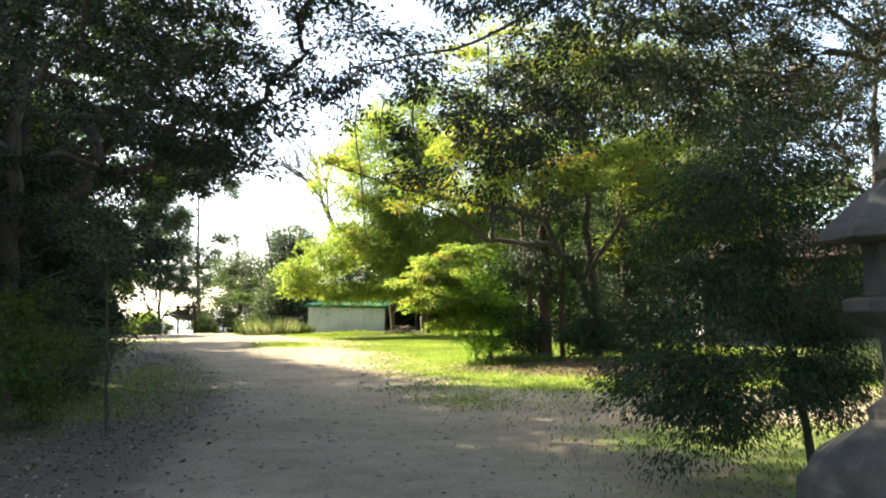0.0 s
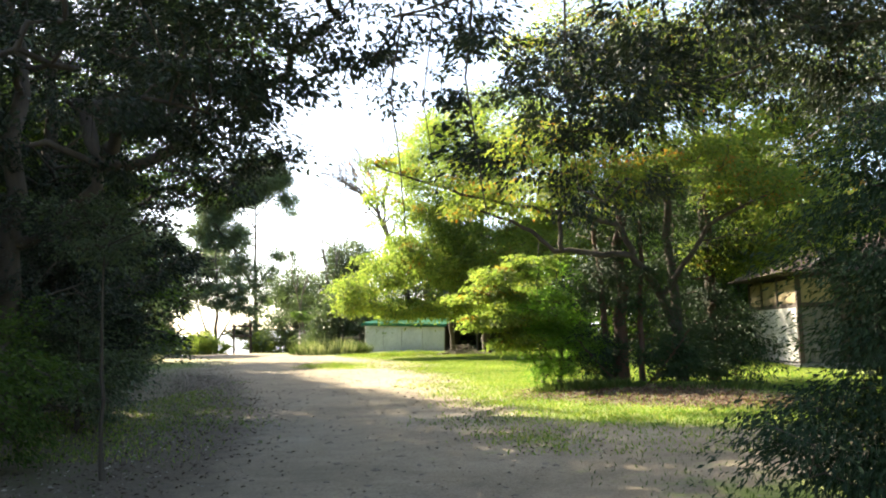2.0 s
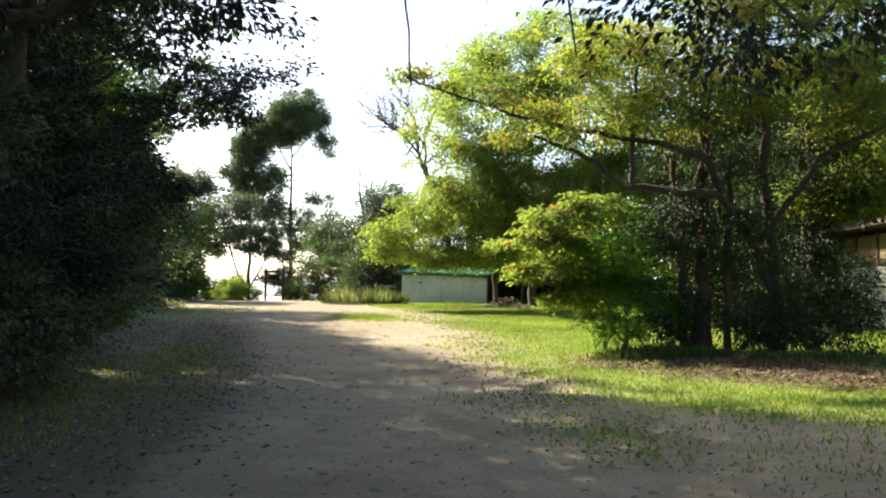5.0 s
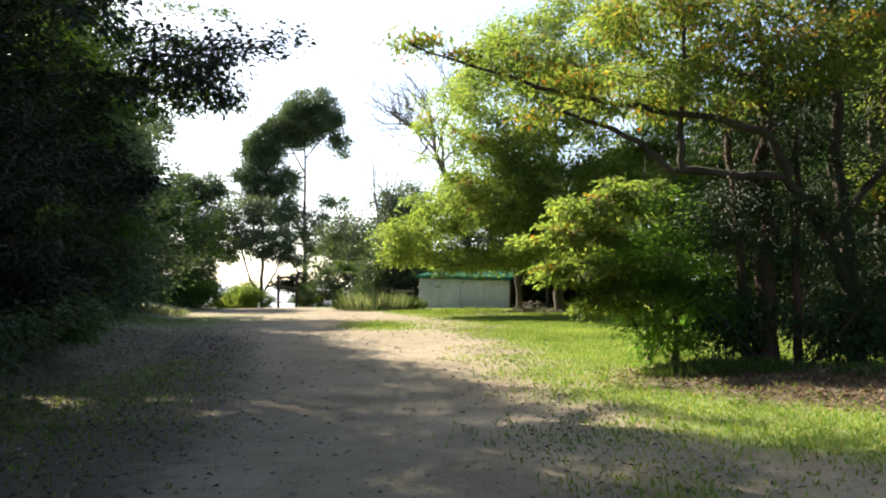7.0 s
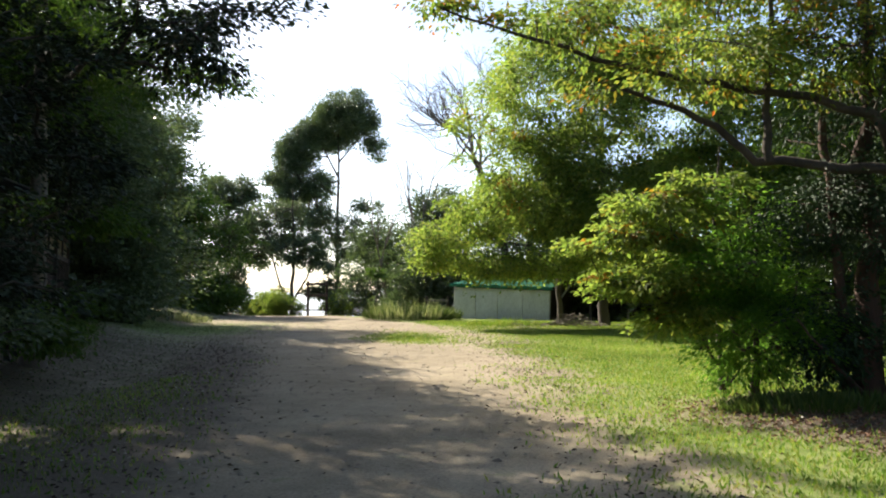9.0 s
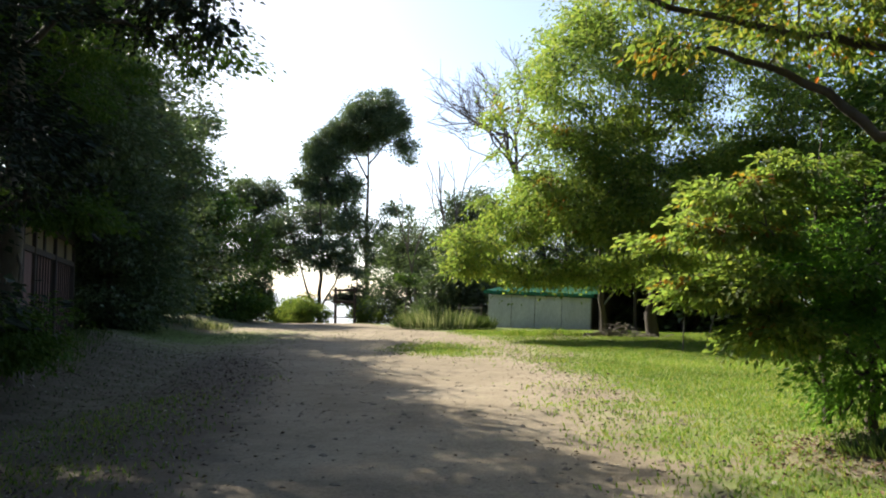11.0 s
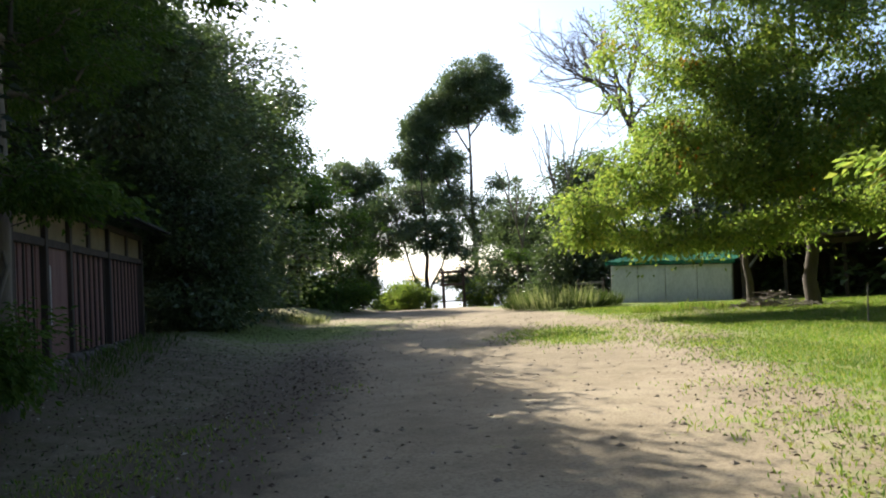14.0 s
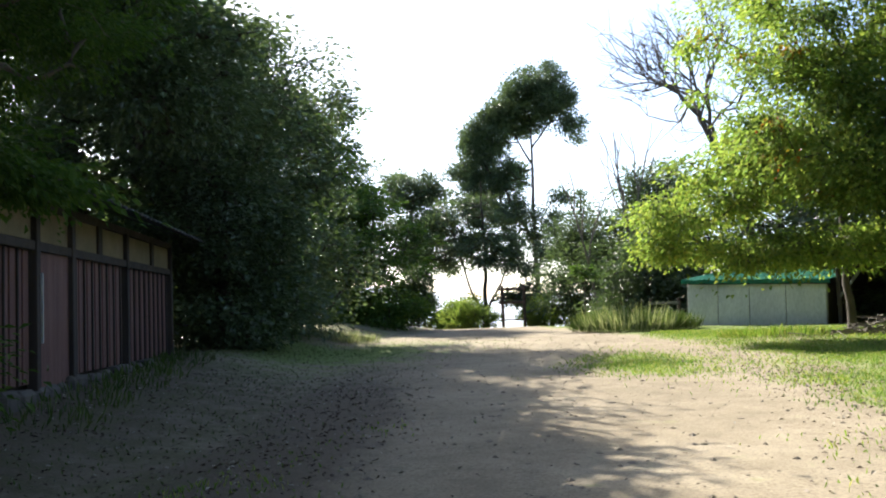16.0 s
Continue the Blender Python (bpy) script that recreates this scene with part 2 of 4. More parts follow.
def foliage(rng, clumps, outward, size, count, leaf, flat=0.45, droop=0.2, slim=0.5, tilt=0.45):
    """Leaves round the clump centres: sprays that reach outward and hang by droop."""
    k = len(clumps)
    n = k * count
    idx = np.repeat(np.arange(k), count)
    scale = size * rng.uniform(0.65, 1.35, k)[idx]
    off = rng.normal(0, 1, (n, 3))
    off *= (rng.uniform(0.02, 1, n) ** 0.45 / np.linalg.norm(off, axis=1))[:, None] * rng.uniform(0.6, 1.1, n)[:, None]
    off[:, 2] *= flat
    out = outward[idx]
    reach = (off * out).sum(1)
    off[:, 2] -= droop * np.maximum(reach, 0) ** 2
    pts = clumps[idx] + off * scale[:, None]
    along = out * 0.8 + off * 0.8 + rng.normal(0, 0.5, (n, 3))
    along[:, 2] = along[:, 2] * 0.5 - droop * 0.8
    normal = rng.normal(0, tilt, (n, 3)) + np.array([0, 0, 1.0])
    length = leaf * rng.uniform(0.7, 1.3, n)
    return blades(pts, along, normal, length, length * slim * rng.uniform(0.8, 1.2, n))


def grow(rng, trunk, trunk_r, clumps, sag=0.06, twig=0.012, power=0.5, straight=1.0, limbs=()):
    """A branch skeleton that joins every clump to the trunk or to a given limb. Returns the tubes as a Heap."""
    heap = Heap()
    trunk = np.asarray(trunk, float)
    t = np.linspace(0, 1, 14)
    s = np.linspace(0, 1, len(trunk))
    line = np.stack([np.interp(t, s, trunk[:, i]) for i in range(3)], 1)
    line[1:-1] += rng.normal(0, trunk_r * 0.3 * straight, (12, 3)) * [1, 1, 0.3]
    rad = trunk_r * (1 - 0.85 * t ** 1.1)
    rad[0] *= 1.28
    rad[1] *= 1.12
    heap.add(*tube(line, rad, 9))
    nodes = [p for p in line[3:]]
    for path, r0, r1 in limbs:
        path = np.asarray(path, float)
        u = np.linspace(0, 1, 4 * len(path))
        way = np.stack([np.interp(u, np.linspace(0, 1, len(path)), path[:, i]) for i in range(3)], 1)
        way[1:-1] += rng.normal(0, 0.25 * r0, (len(u) - 2, 3))
        heap.add(*tube(way, r0 + (r1 - r0) * u, 7))
        nodes += list(way[2:])
    parent = [-1] * len(nodes)
    height = clumps[:, 2].max() - line[0][2] + 1e-6
    axis = np.interp(clumps[:, 2], line[:, 2], line[:, 0]), np.interp(clumps[:, 2], line[:, 2], line[:, 1])
    order = np.argsort(np.hypot(clumps[:, 0] - axis[0], clumps[:, 1] - axis[1]))
    links = []
    for c in clumps[order]:
        arr = np.array(nodes)
        d = arr - c
        cost = np.linalg.norm(d, axis=1) + 0.9 * np.maximum(d[:, 2], 0) + 0.25 * (np.array(parent) >= 0)
        k = int(np.argmin(cost))
        a = arr[k]
        m1 = a + (c - a) * 0.35 + rng.normal(0, 0.06, 3) * np.linalg.norm(c - a)
        m2 = a + (c - a) * 0.7 + rng.normal(0, 0.06, 3) * np.linalg.norm(c - a) + [0, 0, sag * np.linalg.norm(c - a)]
        base = len(nodes)
        nodes += [m1, m2, c]
        parent += [k, base, base + 1]
        links.append((k, base, base + 1, base + 2))
    weight = np.zeros(len(nodes))
    for k, a, b, c in reversed(links):
        weight[c] += 1
        weight[b] += weight[c]
        weight[a] += weight[b]
        weight[k] += weight[a]
    total = max(1, len(clumps))
    for k, a, b, c in links:
        r = lambda w: min(trunk_r * 0.7, twig + trunk_r * 0.75 * (w / total) ** power)
        heap.add(*tube([nodes[k], nodes[a], nodes[b], nodes[c]], [r(weight[a] + 0.5), r(weight[a]), r(weight[b]), twig * 0.5], 5))
    return heap


def crown_points(rng, blobs, shell=0.55):
    """Clump centres inside ellipsoids (cx, cy, cz, rx, ry, rz, count), most of them near the outside."""
    pts, outs = [], []
    for cx, cy, cz, rx, ry, rz, n in blobs:
        d = rng.normal(0, 1, (n, 3))
        d /= np.linalg.norm(d, axis=1)[:, None]
        r = rng.uniform(0.15, 1, n) ** shell
        lump = 1 + 0.22 * np.sin(d[:, 0] * 5 + cx) * np.sin(d[:, 1] * 4.3 + cy) + 0.15 * np.sin(d[:, 2] * 6 + cz)
        pts.append(np.array([cx, cy, cz]) + d * (r * lump)[:, None] * [rx, ry, rz])
        outs.append(d)
    return np.concatenate(pts), np.concatenate(outs)


def tree(name, label, category, seed, base, top, trunk_r, blobs, leaf_mat, bark=None, size=0.8, count=60, leaf=0.1,
         flat=0.45, droop=0.2, slim=0.5, lean=(0, 0), straight=1.0, group="", shell=0.55, power=0.5, twig=0.012, turning=None, sag=0.06, tilt=0.45, limbs=()):
    """A tree: one trunk with its limbs, and a crown of leaves. base: x, y of the foot; blobs are in world metres."""
    rng = np.random.default_rng(seed)
    z0 = float(ground_z(base[0], base[1]))
    e = thing(name, (base[0], base[1], z0), label, category, group)
    foot = np.array([base[0], base[1], z0])
    pts, outs = crown_points(rng, blobs, shell)
    pts, outs = pts - foot, outs
    tip = np.array([lean[0], lean[1], top - z0])
    mid = tip * 0.5 + rng.normal(0, 0.02, 3) * top * straight
    mid[2] = (top - z0) * 0.5
    heap = grow(rng, [(0, 0, -0.15), tuple(mid), tuple(tip)], trunk_r, pts, sag, twig, power, straight,
                [([tuple(np.array(p) - foot) for p in path], r0, r1) for path, r0, r1 in limbs])
    ob = new("trunk", heap.mesh("trunk", bark or BARK, True))
    ob.parent = e
    if count:
        crown = Heap()
        crown.add(*foliage(rng, pts, outs, size, count, leaf, flat, droop, slim, tilt))
        ob = new("crown", crown.mesh("crown", leaf_mat))
        ob.parent = e
    if turning:
        mat, pick = turning
        some = rng.random(len(pts)) < pick
        if some.any():
            h = Heap()
            h.add(*foliage(rng, pts[some] + [0, 0, 0.05], outs[some], size * 0.8, count // 2, leaf, flat, droop, slim, tilt))
            ob = tagged(new("turning_leaves", h.mesh("turning_leaves", mat)), "yellow and orange autumn leaves")
            ob.parent = e
    return e


# ---- ground ----
def lane_edges(y):
    left = np.interp(y, (-60, 0, 8, 18, 23, 30, 45, 58, 90), (-3.5, -3.2, -3.0, -4.6, -6.3, -8.8, -15.5, -21.0, -30.0))
    right = np.interp(y, (-60, 0, 8, 14, 19, 24, 30, 38, 44, 50, 58, 90), (1.9, 1.9, 1.5, 0.4, -0.9, -1.9, -3.0, -4.8, -7.5, -12.0, -17.0, -26.0))
    return left, right


def grass_share(x, y):
    """0 on bare earth, 1 on full grass."""
    left, right = lane_edges(y)
    wob = 0.5 * np.sin(x * 1.3 + y * 0.9) + 0.35 * np.sin(y * 2.1 - x * 0.7)
    right_side = smooth(-0.9, 2.9, x - right + 0.9 * wob)
    left_side = 0.42 * smooth(0.5, -2.5, x - left + 0.6 * wob)
    branch = smooth(3.4, 1.9, np.abs(y - 14.9 + 0.12 * x + 0.4 * wob)) * smooth(0.3, 1.3, x)          # bare track to the house
    patch = 0.95 * np.exp(-(((x + 7.0 + 0.45 * (y - 38) + 0.3 * wob) / 1.6) ** 2 + ((y - 38.2 - wob) / 2.0) ** 2))
    patch = np.maximum(patch, 0.95 * np.exp(-(((x + 16.6 + 0.6 * wob) / 3.4) ** 2 + ((y - 41.0) / 5.5) ** 2)))
    bare = np.exp(-(((x + 4.4) / 2.4) ** 2 + ((y - 45 + wob) / 1.8) ** 2))
    bed = np.exp(-(((x - 3.6) / 3.6) ** 2 + ((y - 23.4 + 0.45 * (x - 1)) / 2.2) ** 2) ** 2)
    g = np.maximum(np.maximum(right_side * (1 - 0.8 * branch) * (1 - 0.6 * bare), left_side), patch)
    return np.clip(g * (1 - 0.9 * bed), 0, 1)


def litter_share(x, y):
    left, right = lane_edges(y)
    strip = np.exp(-((x - left + 1.1) / 1.5) ** 2) * smooth(42, 30, y)
    under = smooth(0.6, -3.4, x - left) * (0.8 + 0.14 * np.sin(x * 1.1 + y * 0.6)) * (0.15 + 0.85 * smooth(39, 32, y))
    bed = np.exp(-(((x - 3.6) / 3.4) ** 2 + ((y - 22.9 + 0.45 * (x - 1)) / 1.6) ** 2) ** 2)
    return np.clip(np.maximum(np.maximum(strip, under), bed), 0, 1)


def ground_sheet():
    def steps(a, b, fine, lo, hi):
        s = [a]
        while s[-1] < b:
            d = max(0.0, lo - s[-1], s[-1] - hi)
            s.append(s[-1] + fine + 0.22 * d)
        return np.array(s)
    xs, ys = steps(-900, 900, 0.3, -22, 16), steps(-300, 1600, 0.3, 4, 62)
    X, Y = np.meshgrid(xs, ys)
    Z = ground_z(X, Y)
    far = smooth(250, 400, np.hypot(X, Y - 40))
    Z = Z * (1 - far) - 55 * far
    n = len(xs)
    i = (np.arange(len(ys) - 1)[:, None] * n + np.arange(n - 1)[None, :]).ravel()
    me = mesh_from("ground", np.stack([X, Y, Z], -1).reshape(-1, 3), np.stack([i, i + 1, i + n + 1, i + n], -1), None, [], True)
    for key, val in (("grass", grass_share(X, Y)), ("litter", litter_share(X, Y))):
        a = me.attributes.new(key, "FLOAT", "POINT")
        a.data.foreach_set("value", val.astype(np.float32).ravel())
    m, nd, l, p = material("earth_and_grass")
    ga, la = nd.new("ShaderNodeAttribute"), nd.new("ShaderNodeAttribute")
    ga.attribute_name, la.attribute_name = "grass", "litter"
    coarse, mid, fine = noise_tex(nd, l, 0.35, 5, 0.6), noise_tex(nd, l, 2.2, 6, 0.65), noise_tex(nd, l, 28, 5, 0.75)
    sand = ramp(nd, [(0.25, (0.22, 0.182, 0.124)), (0.55, (0.31, 0.262, 0.184)), (0.8, (0.40, 0.346, 0.255))])
    l.new(coarse.outputs["Fac"], sand.inputs[0])
    grit = ramp(nd, [(0.32, (0.5, 0.48, 0.46)), (0.5, (0.92, 0.92, 0.92)), (0.72, (1.2, 1.2, 1.18))])
    l.new(fine.outputs["Fac"], grit.inputs[0])
    worn = ramp(nd, [(0.3, (0.72, 0.7, 0.68)), (0.65, (1.06, 1.06, 1.06))])
    l.new(mid.outputs["Fac"], worn.inputs[0])
    earth = mixed(nd, l, 0.8, mixed(nd, l, 0.9, sand.outputs[0], grit.outputs[0], "MULTIPLY"), worn.outputs[0], "MULTIPLY")
    turf = ramp(nd, [(0.25, (0.1, 0.15, 0.035)), (0.5, (0.16, 0.215, 0.055)), (0.75, (0.28, 0.28, 0.125))])
    l.new(mid.outputs["Fac"], turf.inputs[0])
    turf2 = mixed(nd, l, 0.85, turf.outputs[0], grit.outputs[0], "MULTIPLY")
    brown = ramp(nd, [(0.3, (0.05, 0.04, 0.028)), (0.5, (0.085, 0.068, 0.049)), (0.72, (0.14, 0.115, 0.087))])
    l.new(fine.outputs["Fac"], brown.inputs[0])

    def mask(attr, tex, gain):
        a = nd.new("ShaderNodeMath")
        a.operation = "MULTIPLY_ADD"
        l.new(tex.outputs["Fac"], a.inputs[0])
        a.inputs[1].default_value, a.inputs[2].default_value = gain, -0.5 * gain
        b = nd.new("ShaderNodeMath")
        b.operation = "ADD"
        l.new(attr.outputs["Fac"], b.inputs[0])
        l.new(a.outputs[0], b.inputs[1])
        r = ramp(nd, [(0.3, (0, 0, 0)), (0.72, (1, 1, 1))])
        l.new(b.outputs[0], r.inputs[0])
        return r.outputs[0]
    c = mixed(nd, l, mask(ga, mid, 2.2), earth, turf2)
    half = nd.new("ShaderNodeMath")
    half.operation = "MULTIPLY"
    l.new(mask(la, mid, 1.4), half.inputs[0])
    half.inputs[1].default_value = 0.78
    c = mixed(nd, l, half.outputs[0], c, brown.outputs[0])
    l.new(c, p.inputs["Base Color"])
    p.inputs["Roughness"].default_value = 0.95
    p.inputs["Specular IOR Level"].default_value = 0.15
    bump(nd, l, fine.outputs["Fac"], p, 0.5, 0.02)
    me.materials.append(m)
    return tagged(new("ground", me), "sandy earth lane with short grass and leaf litter", "ground", kind="structure")


ground_sheet()


def haze_backdrop():
    """A glowing strip added beyond the crest, standing in for the white haze."""
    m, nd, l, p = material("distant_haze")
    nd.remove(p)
    # even emission paints the haze; the strip is no lamp
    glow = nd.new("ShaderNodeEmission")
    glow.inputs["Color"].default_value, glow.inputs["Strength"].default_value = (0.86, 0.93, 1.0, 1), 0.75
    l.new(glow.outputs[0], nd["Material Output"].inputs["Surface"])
    x = np.linspace(-420, 220, 90)
    y = 420 - 0.0006 * x ** 2
    top = 7 + 4 * np.sin(x * 0.021) + 2.5 * np.sin(x * 0.057 + 1)
    n = len(x)
    v = np.concatenate([np.stack([x, y, np.full(n, -60.0)], 1), np.stack([x, y, top], 1)])
    i = np.arange(n - 1)
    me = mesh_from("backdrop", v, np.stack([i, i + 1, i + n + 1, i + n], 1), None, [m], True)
    return tagged(new("backdrop", me), "added glowing strip standing in for pale haze beyond the crest", "backdrop", kind="structure")


haze_backdrop()


def grass_field(name, label, seed, n, area, height, width, mat, share, category="grass", lean=0.45):
    """Blades scattered where share(x, y) is high."""
    rng = np.random.default_rng(seed)
    x0, x1, y0, y1 = area
    x, y = rng.uniform(x0, x1, n), rng.uniform(y0, y1, n)
    keep = rng.random(n) < share(x, y)
    x, y = x[keep], y[keep]
    k = len(x)
    h = height * rng.uniform(0.5, 1.4, k)
    pts = np.stack([x, y, ground_z(x, y) - 0.01], 1)
    along = np.stack([rng.normal(0, lean, k), rng.normal(0, lean, k), np.ones(k)], 1)
    normal = np.stack([rng.normal(0, 1, k), rng.normal(0, 1, k), np.zeros(k)], 1)
    heap = Heap()
    heap.add(*blades(pts, along, normal, h, np.full(k, width) * rng.uniform(0.7, 1.3, k), 0.1))
    return tagged(new(name, heap.mesh(name, mat)), label, category, kind="stuff")


def litter_field(name, label, seed, n, area, size, mat, share, category="leaf litter"):
    rng = np.random.default_rng(seed)
    x0, x1, y0, y1 = area
    x, y = rng.uniform(x0, x1, n), rng.uniform(y0, y1, n)
    keep = rng.random(n) < share(x, y)
    x, y = x[keep], y[keep]
    k = len(x)
    pts = np.stack([x, y, ground_z(x, y) + rng.uniform(0.004, 0.03, k)], 1)
    a = rng.uniform(0, 2 * np.pi, k)
    along = np.stack([np.cos(a), np.sin(a), rng.normal(0, 0.25, k)], 1)
    normal = np.stack([rng.normal(0, 0.4, k), rng.normal(0, 0.4, k), np.ones(k)], 1)
    L = size * rng.uniform(0.5, 1.4, k)
    heap = Heap()
    heap.add(*blades(pts, along, normal, L, L * 0.55, 0.25))
    return tagged(new(name, heap.mesh(name, mat)), label, category, kind="stuff")


# ---- buildings ----
def low_shed():
    """The pale panelled shed under the big tree, with a green roof sheet."""
    e = thing("storage_shed", (-8.5, 53.5, 0.66), "low storage shed with pale grey panels and green roof", "shed")
    e.matrix_world = pose(-8.5, 53.5, 0.64, 0, 0, -18.3) @ pose(0, 0, 0, 0, 2.2, 0)
    W, D, H = 5.12, 3.2, 1.72
    gaps = [0.0, 1.22, 2.42, 3.74, W]
    for a, b in zip(gaps[:-1], gaps[1:]):
        part("panel", box(b - a - 0.03, 0.045, H - 0.06, ((a + b) / 2, 0.0, 0.06 + (H - 0.06) / 2), 0.008), PANEL, e)
    for x in gaps:
        part("post", box(0.05, 0.07, H, (x, 0.05, H / 2), 0.006), STEEL, e)
    part("sill", box(W + 0.1, 0.14, 0.07, (W / 2, 0.02, 0.03), 0.01), STONE, e)
    for x in (0.02, W - 0.02):
        part("side_wall", box(0.04, D - 0.16, H, (x, D / 2 + 0.02, H / 2), 0.006), WOOD_DARK, e)
    part("back_wall", box(W, 0.04, H + 0.46, (W / 2, D, (H + 0.46) / 2), 0.006), WOOD_DARK, e)
    part("head_beam", box(W, 0.06, 0.1, (W / 2, 0.05, H + 0.05), 0.006), WOOD_DARK, e)
    bm = bmesh.new()
    n = 64
    rows = []
    for y, z, dz in ((-0.16, H + 0.02, 0.0), (-0.17, H + 0.17, 0.0), (D + 0.2, H + 0.55, 0.0)):
        rows.append([bm.verts.new((-0.18 + (W + 0.36) * i / n, y + 0.012 * (i % 2), z + 0.018 * (i % 2) + 0.015 * math.sin(i * 0.7))) for i in range(n + 1)])
    for a, b in zip(rows[:-1], rows[1:]):
        for i in range(n):
            bm.faces.new((a[i], a[i + 1], b[i + 1], b[i]))
    bmesh.ops.solidify(bm, geom=bm.faces[:], thickness=0.012)
    part("roof", bm, GREEN_SHEET, e, "green corrugated roof sheet")


def open_barn():
    """The dark open lean-to beside the shed."""
    e = thing("open_lean_to", (-3.2, 51.9, 0.64), "dark open timber lean-to with a grey roof", "barn", turn=-14)
    W, D, H = 7.0, 4.0, 2.0
    for x in (0.0, 1.55, 3.6, W):
        part("post", box(0.13, 0.13, H, (x, 0, H / 2), 0.012), WOOD_DARK, e)
    part("beam", box(W + 0.4, 0.14, 0.2, (W / 2, 0, H + 0.14), 0.012), WOOD_DARK, e)
    part("brace", box(0.10, 0.09, 1.15, (0.38, -0.02, H - 0.5), 0.01, rot=Matrix.Rotation(radians(38), 4, "Y")), WOOD_GREY, e, "pale diagonal brace")
    part("back_wall", box(W, 0.05, H - 0.2, (W / 2, D, (H - 0.2) / 2), 0.006), WOOD_DARK, e)
    part("side_wall", box(0.05, D - 0.2, H, (W, D / 2, H / 2), 0.006), WOOD_DARK, e)
    part("side_wall", box(0.05, D - 0.2, H, (0.1, D / 2 + 0.1, H / 2), 0.006), WOOD_DARK, e)
    # dark timber colour stands in for the boughs' shade on this roof
    roof = box(W + 1.0, D + 1.0, 0.07, (W / 2, D / 2, H + 0.12), 0.01, rot=Matrix.Rotation(radians(-6), 4, "X"))
    part("roof", roof, WOOD_DARK, e, "grey roof coloured dark for the shade of the boughs")
    for i in range(6):
        part("leaning_board", box(0.16, 0.03, 1.5 + 0.1 * (i % 3), (2.0 + i * 0.33, 2.6, 0.78), 0.004, rot=Matrix.Rotation(radians(-10), 4, "X")), WOOD_GREY if i == 2 else WOOD_DARK, e)


def farm_house():
    """The old house with ochre upper plaster and a hipped roof."""
    x0, y0 = 9.4, 31.0
    z0 = 0.40
    e = thing("farm_house", (x0, y0, z0), "old timber house with ochre plaster and dark hipped roof", "house")
    W, D, H, lint = 6.6, 5.4, 2.95, 1.98
    part("plinth", box(W + 0.2, D + 0.2, 0.3, (W / 2, D / 2, -0.05), 0.02), STONE, e)
    for x in (0.0, 1.38, 2.52, 4.4, W):
        part("post", box(0.15, 0.15, H - 0.1, (x, 0.0, 0.1 + (H - 0.1) / 2), 0.012), WOOD_DARK, e)
    part("lintel", box(W, 0.13, 0.16, (W / 2, -0.005, lint), 0.012), WOOD_DARK, e)
    part("wall_plate", box(W + 0.2, 0.14, 0.16, (W / 2, 0, H), 0.012), WOOD_DARK, e)
    for a, b in ((0.08, 1.30), (1.46, 2.44), (2.6, 4.32), (4.48, W - 0.08)):
        part("upper_wall", box(b - a, 0.07, H - lint - 0.18, ((a + b) / 2, 0.0, (H + lint) / 2), 0.004), OCHRE, e, "ochre plaster panel")
    part("short_post", box(0.22, 0.12, H - lint - 0.1, (1.22, -0.02, (H + lint) / 2), 0.01), WOOD_DARK, e)
    for i in range(6):
        part("door_board", box(0.195, 0.03, lint - 0.22, (0.19 + i * 0.2, -0.02 - 0.004 * (i % 2), lint / 2 + 0.02), 0.005), WOOD_GREY, e)
    for i in range(4):
        part("door_slat", box(0.09, 0.04, lint - 0.22, (1.7 + i * 0.27, 0.06, lint / 2 + 0.02), 0.005), WOOD_DARK, e)
    part("slat_pale", box(0.06, 0.03, lint - 0.3, (2.18, -0.03, lint / 2 + 0.02), 0.005), WOOD_GREY, e)
    for i in range(12):
        part("front_board", box(0.33, 0.03, lint - 0.2, (2.75 + i * 0.335, 0.01 + 0.004 * (i % 2), lint / 2 + 0.02), 0.005), WOOD_DARK, e)
    part("back_wall", box(W, 0.1, H, (W / 2, D, H / 2 + 0.1), 0.004), OCHRE, e)
    part("far_wall", box(0.1, D - 0.2, H - 0.1, (W, D / 2, H / 2 + 0.1), 0.004), OCHRE, e)
    # west wall: white below, ochre above
    part("side_wall", box(0.09, D - 0.2, lint - 0.2, (0.0, D / 2, lint / 2 + 0.05), 0.004), WHITEWALL, e, "white plastered lower side wall")
    part("side_upper_wall", box(0.07, D - 0.2, H - lint - 0.18, (0.0, D / 2, (H + lint) / 2), 0.004), OCHRE, e)
    part("side_lintel", box(0.12, D, 0.14, (-0.005, D / 2, lint), 0.01), WOOD_DARK, e)
    for y in (2.0, 3.8, D):
        part("side_post", box(0.15, 0.14, H - lint, (0.0, y, (H + lint) / 2), 0.01), WOOD_DARK, e)
    # hipped roof with a gablet towards the lane
    o, zr, ze = 0.75, 4.55, 3.02
    bm = bmesh.new()
    v = [bm.verts.new(p) for p in ((-o, -o, ze), (W + o, -o, ze), (W + o, D + o, ze), (-o, D + o, ze), (1.9, D / 2, zr), (W - 1.9, D / 2, zr))]
    for f in ((0, 1, 5, 4), (1, 2, 5), (2, 3, 4, 5), (3, 0, 4)):
        bm.faces.new([v[i] for i in f])
    bmesh.ops.solidify(bm, geom=bm.faces[:], thickness=0.12)
    part("roof", bm, ROOF_RUST, e, "brown weathered hipped roof")
    part("soffit", box(W + 2 * o - 0.1, D + 2 * o - 0.1, 0.05, (W / 2, D / 2, ze + 0.03), 0.004), WOOD_DARK, e)
    bm = bmesh.new()
    gx, gw, gz = 1.45, 1.1, 3.25
